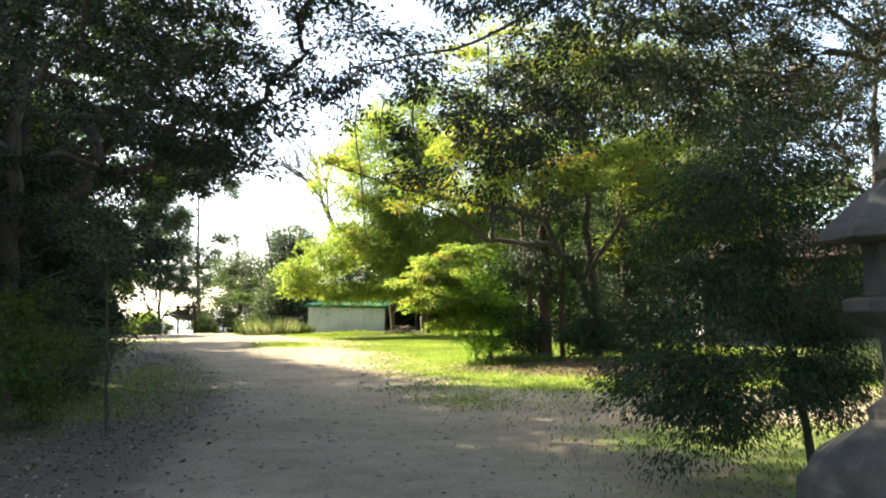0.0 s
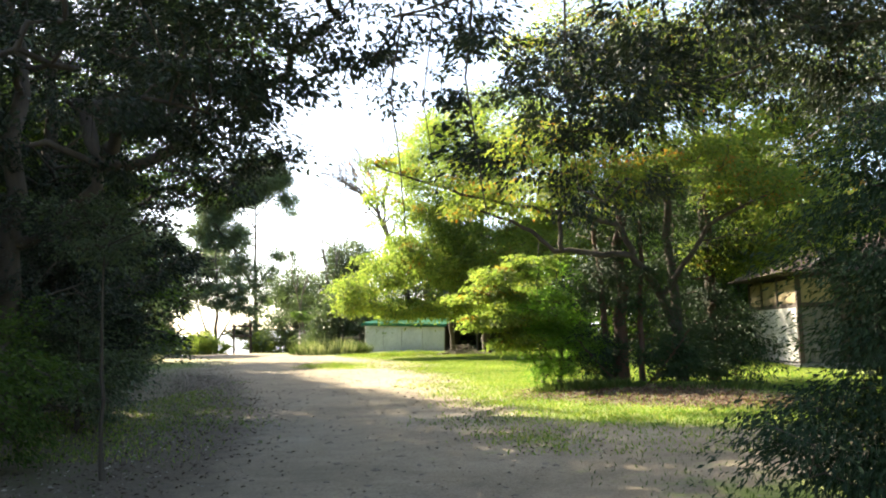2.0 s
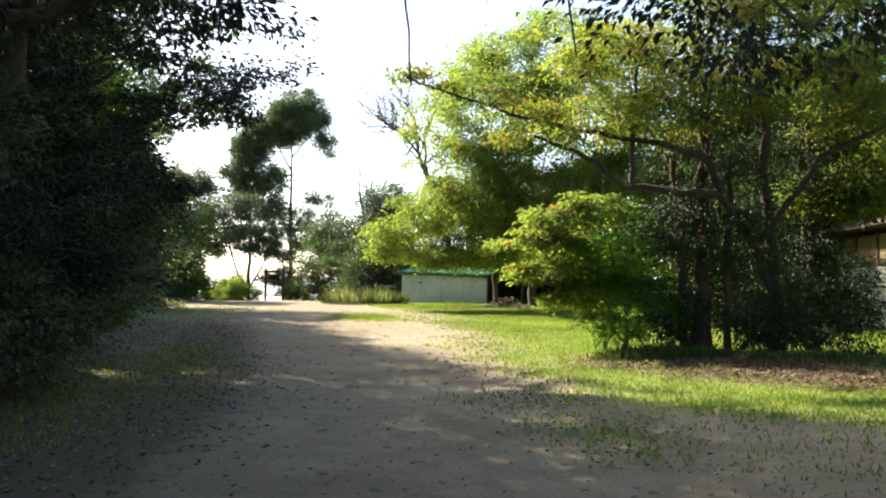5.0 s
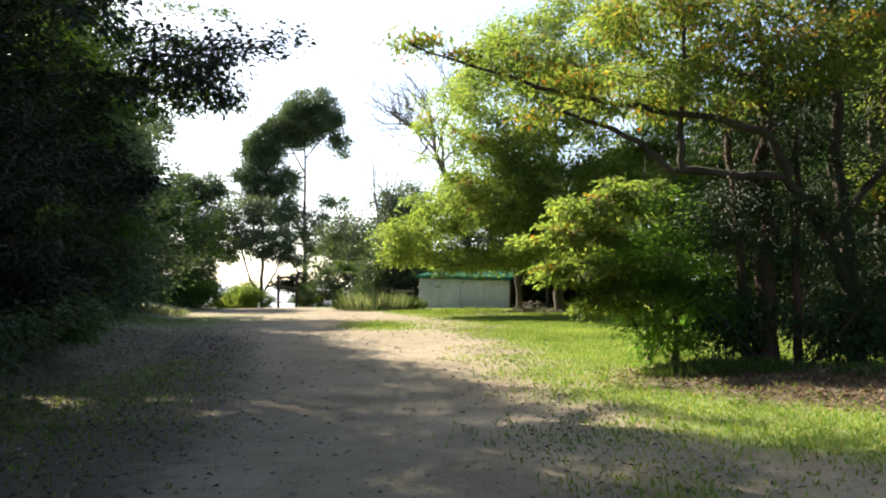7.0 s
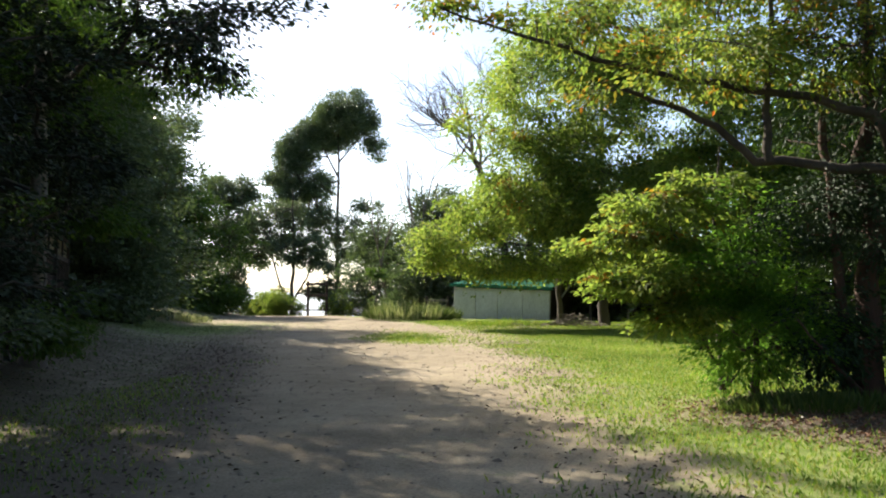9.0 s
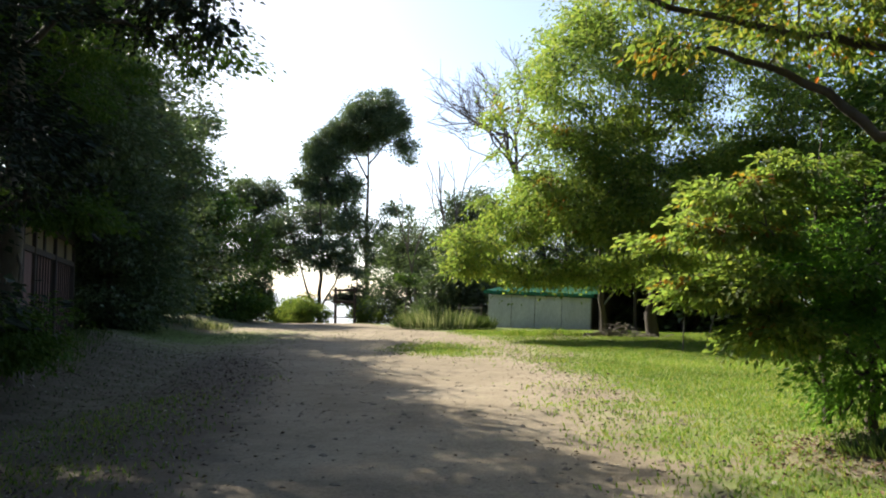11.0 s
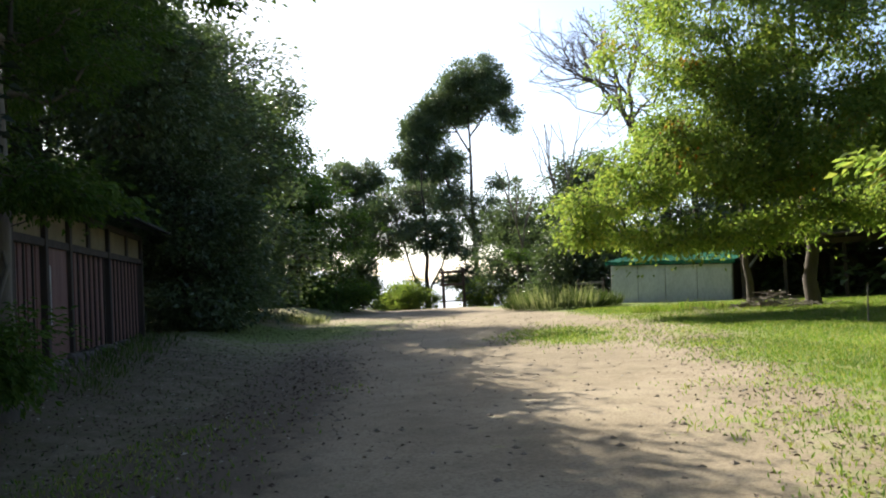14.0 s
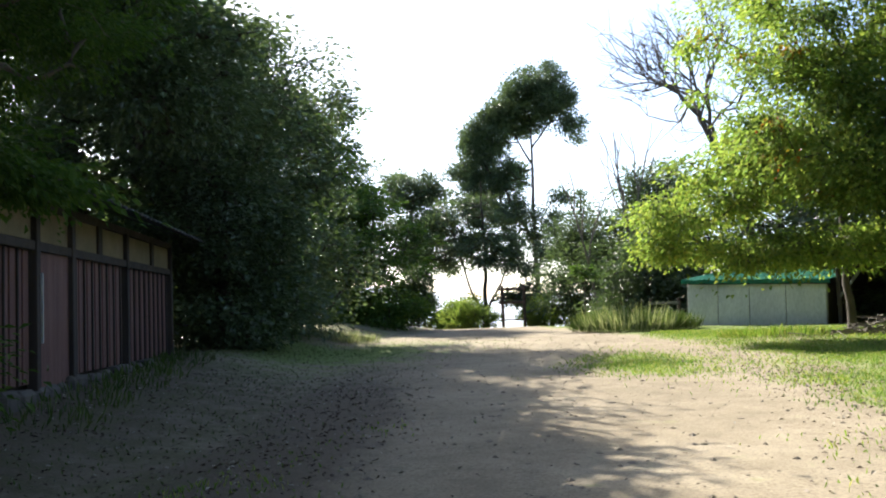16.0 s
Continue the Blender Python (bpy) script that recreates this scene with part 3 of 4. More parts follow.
    a = [bm.verts.new(p) for p in ((gx - gw, -0.35, gz), (gx + gw, -0.35, gz), (gx, -0.35, gz + 0.62), (gx - gw, 1.6, gz), (gx + gw, 1.6, gz), (gx, 1.9, gz + 0.62))]
    for f in ((0, 2, 5, 3), (2, 1, 4, 5)):
        bm.faces.new([a[i] for i in f])
    bmesh.ops.solidify(bm, geom=bm.faces[:], thickness=0.09)
    part("gablet_roof", bm, ROOF_TILE, e)
    bm = bmesh.new()
    bm.faces.new([bm.verts.new(p) for p in ((gx - gw * 0.9, -0.15, gz), (gx + gw * 0.9, -0.15, gz), (gx, -0.15, gz + 0.54))])
    bmesh.ops.solidify(bm, geom=bm.faces[:], thickness=0.06)
    part("gablet_wall", bm, WOOD_DARK, e)
    for i in range(int(W + 1.4)):
        part("rafter_end", box(0.07, 0.7, 0.08, (-o + 0.3 + i * 1.0, -0.35, ze - 0.03), 0.006), WOOD_DARK, e)


def plank_barn():
    """The red-brown board barn on the bank."""
    z0 = 0.82
    e = thing("plank_barn", (-13.2, 27.8, z0), "old barn with red-brown boards and ochre plaster", "barn", turn=120)
    W0, W1, D, H, lint = -1.2, 9.0, 5.0, 2.75, 2.12
    rng = random.Random(5)
    x = W0
    while x < W1:
        w = rng.uniform(0.3, 0.6)
        part("footing_stone", box(w - 0.02, 0.3, 0.34 + rng.uniform(0, 0.05), (x + w / 2, 0.02 + rng.uniform(-0.06, 0.03), rng.uniform(-0.04, 0.02)), 0.07, rot=Matrix.Rotation(rng.uniform(-0.05, 0.05), 4, "Y")), FOOTING, e)
        x += w
    for px in (W0, 0.55, 2.05, 5.2, W1):
        part("post", box(0.15, 0.15, H - 0.1, (px, -0.04, 0.05 + (H - 0.1) / 2), 0.012), WOOD_DARK, e)
    part("lintel", box(W1 - W0, 0.13, 0.14, ((W0 + W1) / 2, -0.03, lint), 0.012), WOOD_DARK, e)
    part("wall_plate", box(W1 - W0 + 0.6, 0.14, 0.14, ((W0 + W1) / 2, 0, H), 0.012), WOOD_DARK, e)
    for px in (3.55, 7.3):
        part("short_post", box(0.22, 0.12, H - lint, (px, -0.02, (H + lint) / 2), 0.01), WOOD_DARK, e)
    stops = [W0, 0.55, 2.05, 3.55, 5.2, 7.3, W1]
    for a, b in zip(stops[:-1], stops[1:]):
        part("upper_wall", box(b - a - 0.16, 0.07, H - lint - 0.16, ((a + b) / 2, 0.0, (H + lint) / 2), 0.004), OCHRE, e, "ochre plaster panel")
    part("door", box(1.35, 0.05, lint - 0.16, (1.3, -0.02, lint / 2 + 0.04), 0.01), WOOD_RED, e, "reddish sliding board door")
    part("door_edge", box(0.035, 0.03, 1.0, (0.82, -0.06, 1.25), 0.004), WHITEWALL, e, "pale door edge strip")
    bw = 0.2
    for a, b in ((-1.1, 0.45), (2.15, 5.1), (5.3, 8.9)):
        n = int((b - a) / bw)
        for i in range(n):
            part("board", box(bw - 0.012, 0.028, lint - 0.26, (a + (i + 0.5) * (b - a) / n, 0.012 * (i % 2), lint / 2 + 0.08), 0.004), WOOD_RED, e)
            if i % 2:
                part("batten", box(0.04, 0.03, lint - 0.26, (a + i * (b - a) / n, -0.03, lint / 2 + 0.08), 0.004), WOOD_DARK, e)
    part("inner_wall", box(W1 - W0, 0.04, H, ((W0 + W1) / 2, 0.1, H / 2), 0), WOOD_DARK, e)
    for px in (W0, W1):
        part("end_wall", box(0.08, D - 0.3, H, (px, D / 2 + 0.1, H / 2), 0.004), WOOD_DARK, e)
    part("back_wall", box(W1 - W0, 0.08, H, ((W0 + W1) / 2, D, H / 2), 0.004), WOOD_DARK, e)
    o, zr = 0.8, H + 1.35
    bm = bmesh.new()
    v = [bm.verts.new(p) for p in ((W0 - 1, -o, H - 0.02), (W1 + 1.2, -o, H - 0.02), (W1 + 1.2, D / 2, zr), (W0 - 1, D / 2, zr), (W1 + 1.2, D + o, H - 0.02), (W0 - 1, D + o, H - 0.02))]
    for f in ((0, 1, 2, 3), (3, 2, 4, 5)):
        bm.faces.new([v[i] for i in f])
    bmesh.ops.solidify(bm, geom=bm.faces[:], thickness=0.1)
    part("roof", bm, ROOF_TILE, e, "dark tiled roof")
    n = int(W1 - W0 + 2.2) * 3
    for i in range(n):
        part("roof_tile_roll", box(0.09, 3.55, 0.06, (W0 - 0.9 + i * (W1 - W0 + 2.0) / n, D / 4 - 0.38, (H + zr) / 2 + 0.12), 0.02, rot=Matrix.Rotation(math.atan2(zr - H, D / 2 + o), 4, "X")), ROOF_TILE, e)


def stone_lantern():
    """The stone lantern by the lane, on a big rock."""
    e = thing("stone_lantern", (3.05, 5.7, float(ground_z(3.05, 5.7))), "weathered grey stone lantern on a large rock", "stone lantern")

    def turned(profile, sides, name, label=""):
        bm = bmesh.new()
        rings = []
        for r, z in profile:
            rings.append([bm.verts.new((r * math.cos(2 * math.pi * (i + 0.5) / sides), r * math.sin(2 * math.pi * (i + 0.5) / sides), z)) for i in range(sides)])
        for a, b in zip(rings[:-1], rings[1:]):
            for i in range(sides):
                bm.faces.new((a[i], a[(i + 1) % sides], b[(i + 1) % sides], b[i]))
        bm.faces.new(rings[-1])
        bm.faces.new(rings[0][::-1])
        bmesh.ops.bevel(bm, geom=bm.edges[:], offset=0.008, segments=1, affect="EDGES")
        return part(name, bm, LANTERN_STONE, e, label)
    bm = bmesh.new()
    bmesh.ops.create_icosphere(bm, subdivisions=3, radius=1)
    for v in bm.verts:
        k = 1 + 0.16 * noise.noise(v.co * 1.7)
        v.co = Vector((v.co.x * 0.72 * k, v.co.y * 0.68 * k, max(-0.1, v.co.z * 0.62 * k + 0.35)))
    part("base_rock", bm, LANTERN_STONE, e, "large rounded base rock")
    turned([(0.26, 0.88), (0.27, 0.98), (0.17, 1.05), (0.15, 1.25), (0.17, 1.45), (0.24, 1.52)], 12, "pedestal")
    turned([(0.24, 1.52), (0.38, 1.62), (0.38, 1.70), (0.30, 1.72)], 6, "platform")
    turned([(0.24, 1.72), (0.24, 2.08)], 6, "fire_box")
    turned([(0.30, 2.08), (0.52, 2.10), (0.50, 2.17), (0.36, 2.30), (0.16, 2.46), (0.13, 2.50)], 6, "cap", "flared hexagonal cap")
    turned([(0.10, 2.50), (0.14, 2.56), (0.13, 2.64), (0.05, 2.74), (0.01, 2.77)], 12, "finial")


def rest_frame():
    """A small dark timber frame at the crest, under the far trees."""
    e = thing("timber_gate", (-19.2, 62.0, float(ground_z(-19.2, 62.0))), "dark weathered timber gate beside the far trees", "gate")
    for x in (0, 1.2):
        part("post", box(0.14, 0.14, 2.4, (x, 0, 1.2), 0.015), WOOD_DARK, e)
    for z in (1.5, 2.2):
        part("rail", box(1.5, 0.08, 0.14, (0.6, -0.11, z), 0.012), WOOD_DARK, e)
    part("bench_board", box(1.4, 0.35, 0.07, (0.6, 0.1, 0.6), 0.012), WOOD_DARK, e)


low_shed()
open_barn()
farm_house()
plank_barn()
stone_lantern()
rest_frame()

# ---- trees ----
B = lambda *a: a
# far group on the crest
tree("tall_tree", "tall slender evergreen with a rounded high crown", "tree", 11, (-20.9, 73), 16.0, 0.2,
     [B(-20.6, 73, 15.4, 2.6, 2.2, 1.8, 130), B(-21.6, 73, 13.5, 1.6, 1.5, 0.7, 22), B(-23.9, 73, 12.4, 1.4, 1.4, 1.2, 40), B(-24.2, 73, 9.7, 1.9, 1.8, 1.2, 36), B(-23.2, 73, 14.3, 1.5, 1.6, 0.9, 40), B(-24.8, 73, 13.2, 1.0, 1.2, 1.1, 34), B(-18.1, 73, 13.3, 0.6, 0.8, 1.2, 14), B(-25.2, 73.5, 11.1, 1.5, 1.7, 1.2, 40), B(-22.5, 73, 10.4, 1.6, 1.6, 1.0, 24), B(-23.9, 73, 8.4, 2.2, 2.0, 1.2, 30), B(-21.8, 72.5, 7.6, 2.0, 2.0, 1.0, 22), B(-19.3, 72, 6.2, 2.0, 2.0, 1.6, 26), B(-18.4, 73, 8.6, 1.0, 1.2, 0.9, 8)],
     LEAF_DARK, size=0.85, count=170, leaf=0.17, flat=0.75, slim=0.6, tilt=0.8, twig=0.02, straight=0.5,
     limbs=[([(-20.9, 73, 5.5), (-22.6, 73, 9.0), (-24.8, 73, 12.2)], 0.11, 0.04), ([(-20.9, 73, 11.0), (-22.0, 73, 13.0), (-23.2, 73, 14.4)], 0.08, 0.03), ([(-20.9, 73, 12.0), (-19.6, 73, 13.6), (-18.2, 73, 13.9)], 0.07, 0.03)])
tree("evergreen_tree", "dark evergreen tree with forked bare trunks", "tree", 12, (-22.6, 68), 9.5, 0.16,
     [B(-24.6, 69, 7.6, 2.6, 2.2, 1.6, 60), B(-22.4, 68, 5.4, 2.6, 2.0, 1.2, 50), B(-25.6, 70, 5.4, 1.8, 2.0, 1.2, 34), B(-20.2, 68, 4.6, 2.2, 1.8, 1.3, 40), B(-20.0, 68, 2.4, 1.8, 1.5, 0.8, 30)],
     LEAF_DARK, size=0.85, count=110, leaf=0.18, flat=0.55, slim=0.6, tilt=0.8, twig=0.02,
     limbs=[([(-22.6, 68, 0.9), (-23.6, 68, 3.2), (-25.0, 69, 6.6)], 0.1, 0.04), ([(-22.6, 68, 1.4), (-21.4, 68, 3.4), (-20.4, 68, 5.2)], 0.09, 0.03)])
tree("evergreen_tree", "rounded evergreen tree on the crest", "tree", 13, (-29.6, 72), 11.0, 0.2,
     [B(-29.4, 72, 9.8, 2.5, 2.2, 1.5, 70), B(-28.4, 72, 7.4, 2.4, 2.2, 1.4, 50), B(-31.0, 72, 6.4, 2.2, 2.2, 2.0, 44), B(-28.2, 71, 5.0, 2.2, 2.0, 1.1, 34)],
     LEAF_DARK, size=0.85, count=140, leaf=0.18, flat=0.7, slim=0.6, tilt=0.8, twig=0.02)
tree("dense_shrub", "dense dark rounded evergreen shrub", "shrub", 14, (-26.6, 67), 3.6, 0.12, [B(-26.6, 67, 2.5, 1.2, 1.2, 1.7, 90), B(-28.6, 67.5, 1.9, 1.5, 1.2, 1.6, 80)], LEAF_DARK, size=0.55, count=80, leaf=0.18, flat=1.0, slim=0.65)
crest_shrub = tree("pale_shrub", "pale green loose shrub at the crest", "shrub", 15, (-23.8, 66), 2.0, 0.05, [B(-23.6, 66, 1.2, 1.5, 1.0, 1.0, 70), B(-22.8, 66, 1.8, 0.8, 0.8, 0.6, 26)], LEAF_LIGHT, size=0.42, count=80, leaf=0.13, flat=0.8, tilt=0.9)
for x, y, turn, k in ((-26.4, 68.5, 70, 0.7), (-30.5, 67.0, 140, 1.0), (-20.9, 63.4, 200, 0.85), (-22.6, 64.8, 250, 0.9), (-18.2, 64.5, 300, 0.9), (-16.2, 63.0, 20, 0.8)):
    copy_thing(crest_shrub, pose(x, y, float(ground_z(x, y)), 0, 0, turn) @ Matrix.Scale(k, 4))
# mid left
tree("broadleaf_tree", "mid-green broadleaf tree with spreading layers", "tree", 16, (-25.0, 56), 8.4, 0.2,
     [B(-25.5, 57, 6.8, 3.2, 3.0, 1.7, 60), B(-23.8, 56, 4.6, 3.5, 3.0, 1.5, 70), B(-24.6, 56, 2.2, 3.4, 2.6, 1.7, 70), B(-22.2, 55, 1.6, 2.2, 1.6, 1.2, 34)], LEAF_MID, size=1.05, count=130, leaf=0.18, flat=0.45, slim=0.6)
tree("broadleaf_tree", "tall green broadleaf tree with feathery top", "tree", 17, (-28.5, 60), 13.0, 0.25,
     [B(-28.6, 60, 11.0, 3.0, 3.0, 2.2, 70), B(-28, 60, 7.6, 3.6, 3.0, 2.3, 70), B(-29, 60, 4.0, 3.6, 3.0, 2.4, 60)], LEAF_MID, size=1.05, count=110, leaf=0.2, flat=0.55, slim=0.6)
tree("evergreen_oak", "huge dark dense evergreen oak", "tree", 18, (-22.5, 46), 13.0, 0.4,
     [B(-23.0, 46, 10.1, 3.5, 3.5, 2.6, 120), B(-21.8, 45, 7.0, 3.7, 3.5, 3.0, 120), B(-21.6, 44.5, 3.0, 3.7, 3.0, 2.4, 100)], LEAF_DARK, size=1.1, count=140, leaf=0.185, flat=0.75, slim=0.65)
tree("evergreen_oak", "huge dark dense evergreen oak", "tree", 19, (-24.5, 39), 14.5, 0.4,
     [B(-24.5, 40, 11.5, 4.5, 4.0, 3.2, 130), B(-24.0, 39.5, 7.0, 4.6, 4.0, 3.0, 130), B(-21.0, 40.5, 4.2, 2.8, 2.5, 3.2, 90)], LEAF_DARK, size=1.15, count=140, leaf=0.19, flat=0.75, slim=0.65)
# the blob at (-15.8, 31.4) is added to block sun from the lane
tree("evergreen_oak", "dark dense evergreen oak leaning over the barn", "tree", 38, (-19.0, 39.5), 11.5, 0.3,
     [B(-18.8, 38.5, 7.6, 2.4, 2.8, 2.2, 80), B(-18.6, 38.5, 4.8, 2.6, 2.8, 2.2, 80), B(-18.4, 39.0, 2.2, 2.2, 2.4, 1.7, 60), B(-16.9, 33.8, 7.6, 2.8, 2.6, 1.9, 90), B(-18.6, 33.0, 10.4, 2.8, 2.6, 1.6, 90), B(-15.8, 31.4, 9.2, 2.0, 2.0, 1.0, 60), B(-19.6, 36.0, 9.4, 3.0, 2.6, 1.6, 60)], LEAF_DARK, size=1.0, count=140, leaf=0.16, flat=0.7, slim=0.65, power=0.6)
# blobs at (-15.2, 28.6) and (-8.0, 23.4) are added to shade the ground
tree("garden_tree", "tree with a bare mottled trunk and drooping sprays", "tree", 20, (-11.25, 25.45), 11.0, 0.2,
     [B(-13.0, 26.8, 8.9, 4.0, 4.0, 2.4, 190), B(-9.4, 25.8, 6.3, 2.0, 2.2, 0.9, 56), B(-9.9, 24.6, 3.2, 1.1, 1.4, 0.3, 26), B(-10.4, 24.3, 1.4, 1.2, 0.8, 0.5, 44), B(-13.2, 27.4, 5.9, 2.4, 2.3, 1.2, 90), B(-15.2, 28.6, 7.2, 2.6, 2.8, 1.3, 120), B(-12.0, 24.6, 7.6, 1.8, 1.6, 1.0, 50), B(-8.0, 23.4, 9.4, 2.8, 1.9, 1.6, 120)], LEAF_MID, BARK_PALE, size=0.62, count=135, leaf=0.1, flat=0.3, droop=0.5, power=0.7, twig=0.007, straight=0.25)
# right, beyond the lawn
tree("spreading_tree", "large light green tree with drooping leafy boughs", "tree", 21, (-1.0, 46.4), 12.8, 0.2,
     [B(-2.7, 43, 9.2, 3.1, 3.0, 2.8, 210), B(-0.6, 43, 11.6, 3.2, 3.0, 2.0, 150), B(-3.5, 42.5, 6.3, 2.3, 2.2, 1.6, 130), B(1.8, 43, 9.0, 3.4, 3.0, 3.0, 170), B(-0.3, 42, 5.5, 2.4, 2.0, 1.5, 110), B(2.8, 42.5, 5.8, 2.6, 2.2, 1.8, 100), B(-2.6, 42.4, 4.5, 1.6, 1.6, 0.7, 50), B(5.0, 43.4, 7.6, 2.8, 2.6, 2.8, 110)],
     LEAF_LIGHT, size=0.85, count=115, leaf=0.135, flat=0.55, droop=0.6, turning=(LEAF_TURN, 0.03), slim=0.55, power=0.6, shell=0.35, tilt=0.65)
tree("spreading_tree", "low layered green tree hanging over the shed roof", "tree", 22, (-2.9, 48.3), 7.0, 0.13,
     [B(-6.7, 44.2, 4.2, 2.0, 1.8, 0.5, 40), B(-7.2, 44.0, 3.2, 1.2, 1.4, 0.35, 20), B(-5.3, 44.6, 5.2, 1.8, 1.8, 0.6, 44), B(-4.9, 44.0, 2.9, 1.7, 1.5, 0.45, 34), B(-3.2, 44.2, 3.1, 1.7, 1.6, 0.55, 34), B(-4.6, 44.6, 6.2, 1.3, 1.5, 0.5, 26), B(-1.3, 44.0, 3.3, 1.5, 1.5, 0.6, 26), B(1.0, 44.0, 3.4, 1.5, 1.5, 0.6, 24)],
     LEAF_LIGHT, size=0.85, count=110, leaf=0.135, flat=0.42, droop=0.8, slim=0.55, power=0.6, shell=0.4, tilt=0.6)
tree("conifer", "dark dense conifer behind the shed", "tree", 23, (-11.0, 62), 8.8, 0.25, [B(-11.0, 62, 6.7, 1.8, 2.0, 2.0, 110), B(-12.0, 61.5, 3.8, 3.0, 2.4, 2.6, 170)], LEAF_DARK, size=0.95, count=90, leaf=0.17, flat=0.7, slim=0.6, tilt=0.8)
tree("conifer", "dark dense conifer behind the shed", "tree", 24, (-15.3, 64), 7.4, 0.2, [B(-15.2, 64, 5.2, 1.5, 1.8, 2.0, 80), B(-15.0, 63, 2.6, 2.6, 2.0, 2.2, 150)], LEAF_DARK, size=0.9, count=85, leaf=0.17, flat=0.7, slim=0.6, tilt=0.8)
tree("conifer", "dark dense tree behind the shed", "tree", 25, (-5.5, 60), 9.0, 0.25, [B(-5.6, 60, 5.0, 3.4, 2.6, 3.0, 130), B(-10.0, 58, 3.4, 2.8, 1.8, 1.7, 130), B(-11.0, 57.5, 1.6, 2.6, 1.4, 1.2, 90)], LEAF_DARK, size=0.95, count=95, leaf=0.17, flat=0.7, slim=0.6, tilt=0.8)
# island bed
tree("hornbeam_tree", "spreading tree with layered olive and yellowing leaves", "tree", 26, (4.4, 24.9), 10.2, 0.15,
     [B(0.3, 23.4, 5.0, 2.0, 1.4, 0.45, 30), B(-1.4, 22.9, 5.5, 1.3, 0.9, 0.3, 13), B(-3.0, 22.9, 5.95, 0.7, 0.4, 0.12, 4), B(2.6, 23.6, 5.5, 2.2, 1.7, 0.6, 40), B(0.8, 23.7, 6.4, 2.0, 1.8, 0.6, 36), B(3.0, 24.0, 7.0, 2.6, 2.2, 0.8, 80), B(4.4, 24.6, 8.2, 2.9, 2.5, 0.9, 90), B(2.4, 25.0, 9.4, 2.6, 2.2, 1.0, 100), B(5.6, 25.0, 9.6, 2.4, 2.2, 1.1, 80), B(7.0, 23.4, 4.6, 2.1, 1.6, 1.0, 44), B(5.0, 23.4, 5.8, 1.8, 1.6, 0.7, 34)],
     LEAF_OLIVE, size=0.66, count=100, leaf=0.098, flat=0.36, droop=0.5, turning=(LEAF_TURN, 0.24), power=0.6, twig=0.007, tilt=0.55,
     limbs=[([(4.35, 24.9, 1.6), (3.7, 24.6, 3.0), (3.1, 24.2, 3.6), (1.3, 23.9, 3.7), (0.35, 23.8, 4.4), (-0.6, 23.6, 4.75)], 0.12, 0.03), ([(3.2, 24.2, 3.6), (2.85, 24.0, 4.3), (1.9, 23.8, 4.6), (0.4, 23.6, 4.8), (-1.6, 23.1, 5.3), (-3.1, 22.9, 5.85)], 0.09, 0.015), ([(1.4, 23.9, 3.7), (1.38, 23.95, 4.7), (1.5, 23.9, 6.2)], 0.07, 0.03), ([(4.0, 24.7, 2.6), (5.2, 24.2, 4.4), (6.6, 23.6, 5.0)], 0.08, 0.03)])
tree("young_hornbeam", "young tree with bright layered sprays and yellow tips", "tree", 42, (0.9, 25.3), 4.2, 0.05,
     [B(-0.2, 24.9, 3.2, 0.8, 0.7, 0.2, 18), B(0.6, 24.8, 3.5, 0.6, 0.6, 0.2, 10), B(-0.3, 24.8, 2.7, 1.0, 0.8, 0.22, 28), B(0.1, 24.7, 2.1, 1.0, 0.8, 0.25, 28), B(-0.5, 24.9, 1.95, 0.7, 0.6, 0.15, 12), B(0.3, 24.6, 1.5, 0.8, 0.7, 0.25, 24)],
     LEAF_LIGHT, size=0.42, count=100, leaf=0.1, flat=0.28, droop=0.5, turning=(LEAF_TURN, 0.14), power=0.6, twig=0.005, tilt=0.6)
tree("green_shrub", "dense bright green feathery shrub", "shrub", 27, (1.3, 24.9), 3.3, 0.07, [B(1.1, 24.8, 2.4, 0.75, 0.7, 1.0, 46), B(1.3, 24.6, 1.2, 0.95, 0.8, 0.9, 60)], LEAF_FRESH, size=0.42, count=150, leaf=0.085, flat=0.5, droop=0.4, slim=0.35, tilt=0.8)
tree("cypress_tree", "dark red-barked cypress with drooping foliage", "tree", 28, (2.85, 24.7), 8.0, 0.2,
     [B(2.3, 24.9, 3.0, 0.8, 0.9, 0.9, 44), B(3.6, 24.9, 2.8, 1.2, 1.0, 1.2, 50), B(2.2, 24.6, 1.3, 0.6, 0.6, 0.8, 36), B(4.0, 24.6, 1.2, 1.2, 0.8, 0.9, 60), B(3.2, 25.2, 5.4, 1.7, 1.6, 1.6, 70)],
     LEAF_CEDAR, BARK_RED, size=0.6, count=125, leaf=0.1, flat=0.5, droop=0.7, slim=0.35, power=0.65, twig=0.006, tilt=0.7,
     limbs=[([(2.5, 24.6, 0.1), (2.45, 24.6, 2.0), (2.3, 24.7, 4.5)], 0.1, 0.06), ([(3.3, 24.5, 0.1), (3.35, 24.6, 2.0), (3.5, 24.8, 4.5)], 0.09, 0.05), ([(2.9, 24.4, 0.2), (2.2, 24.0, 0.9), (1.7, 23.8, 1.5)], 0.035, 0.012), ([(3.3, 24.4, 0.2), (3.9, 23.9, 1.0), (4.4, 23.7, 1.7)], 0.03, 0.012)])
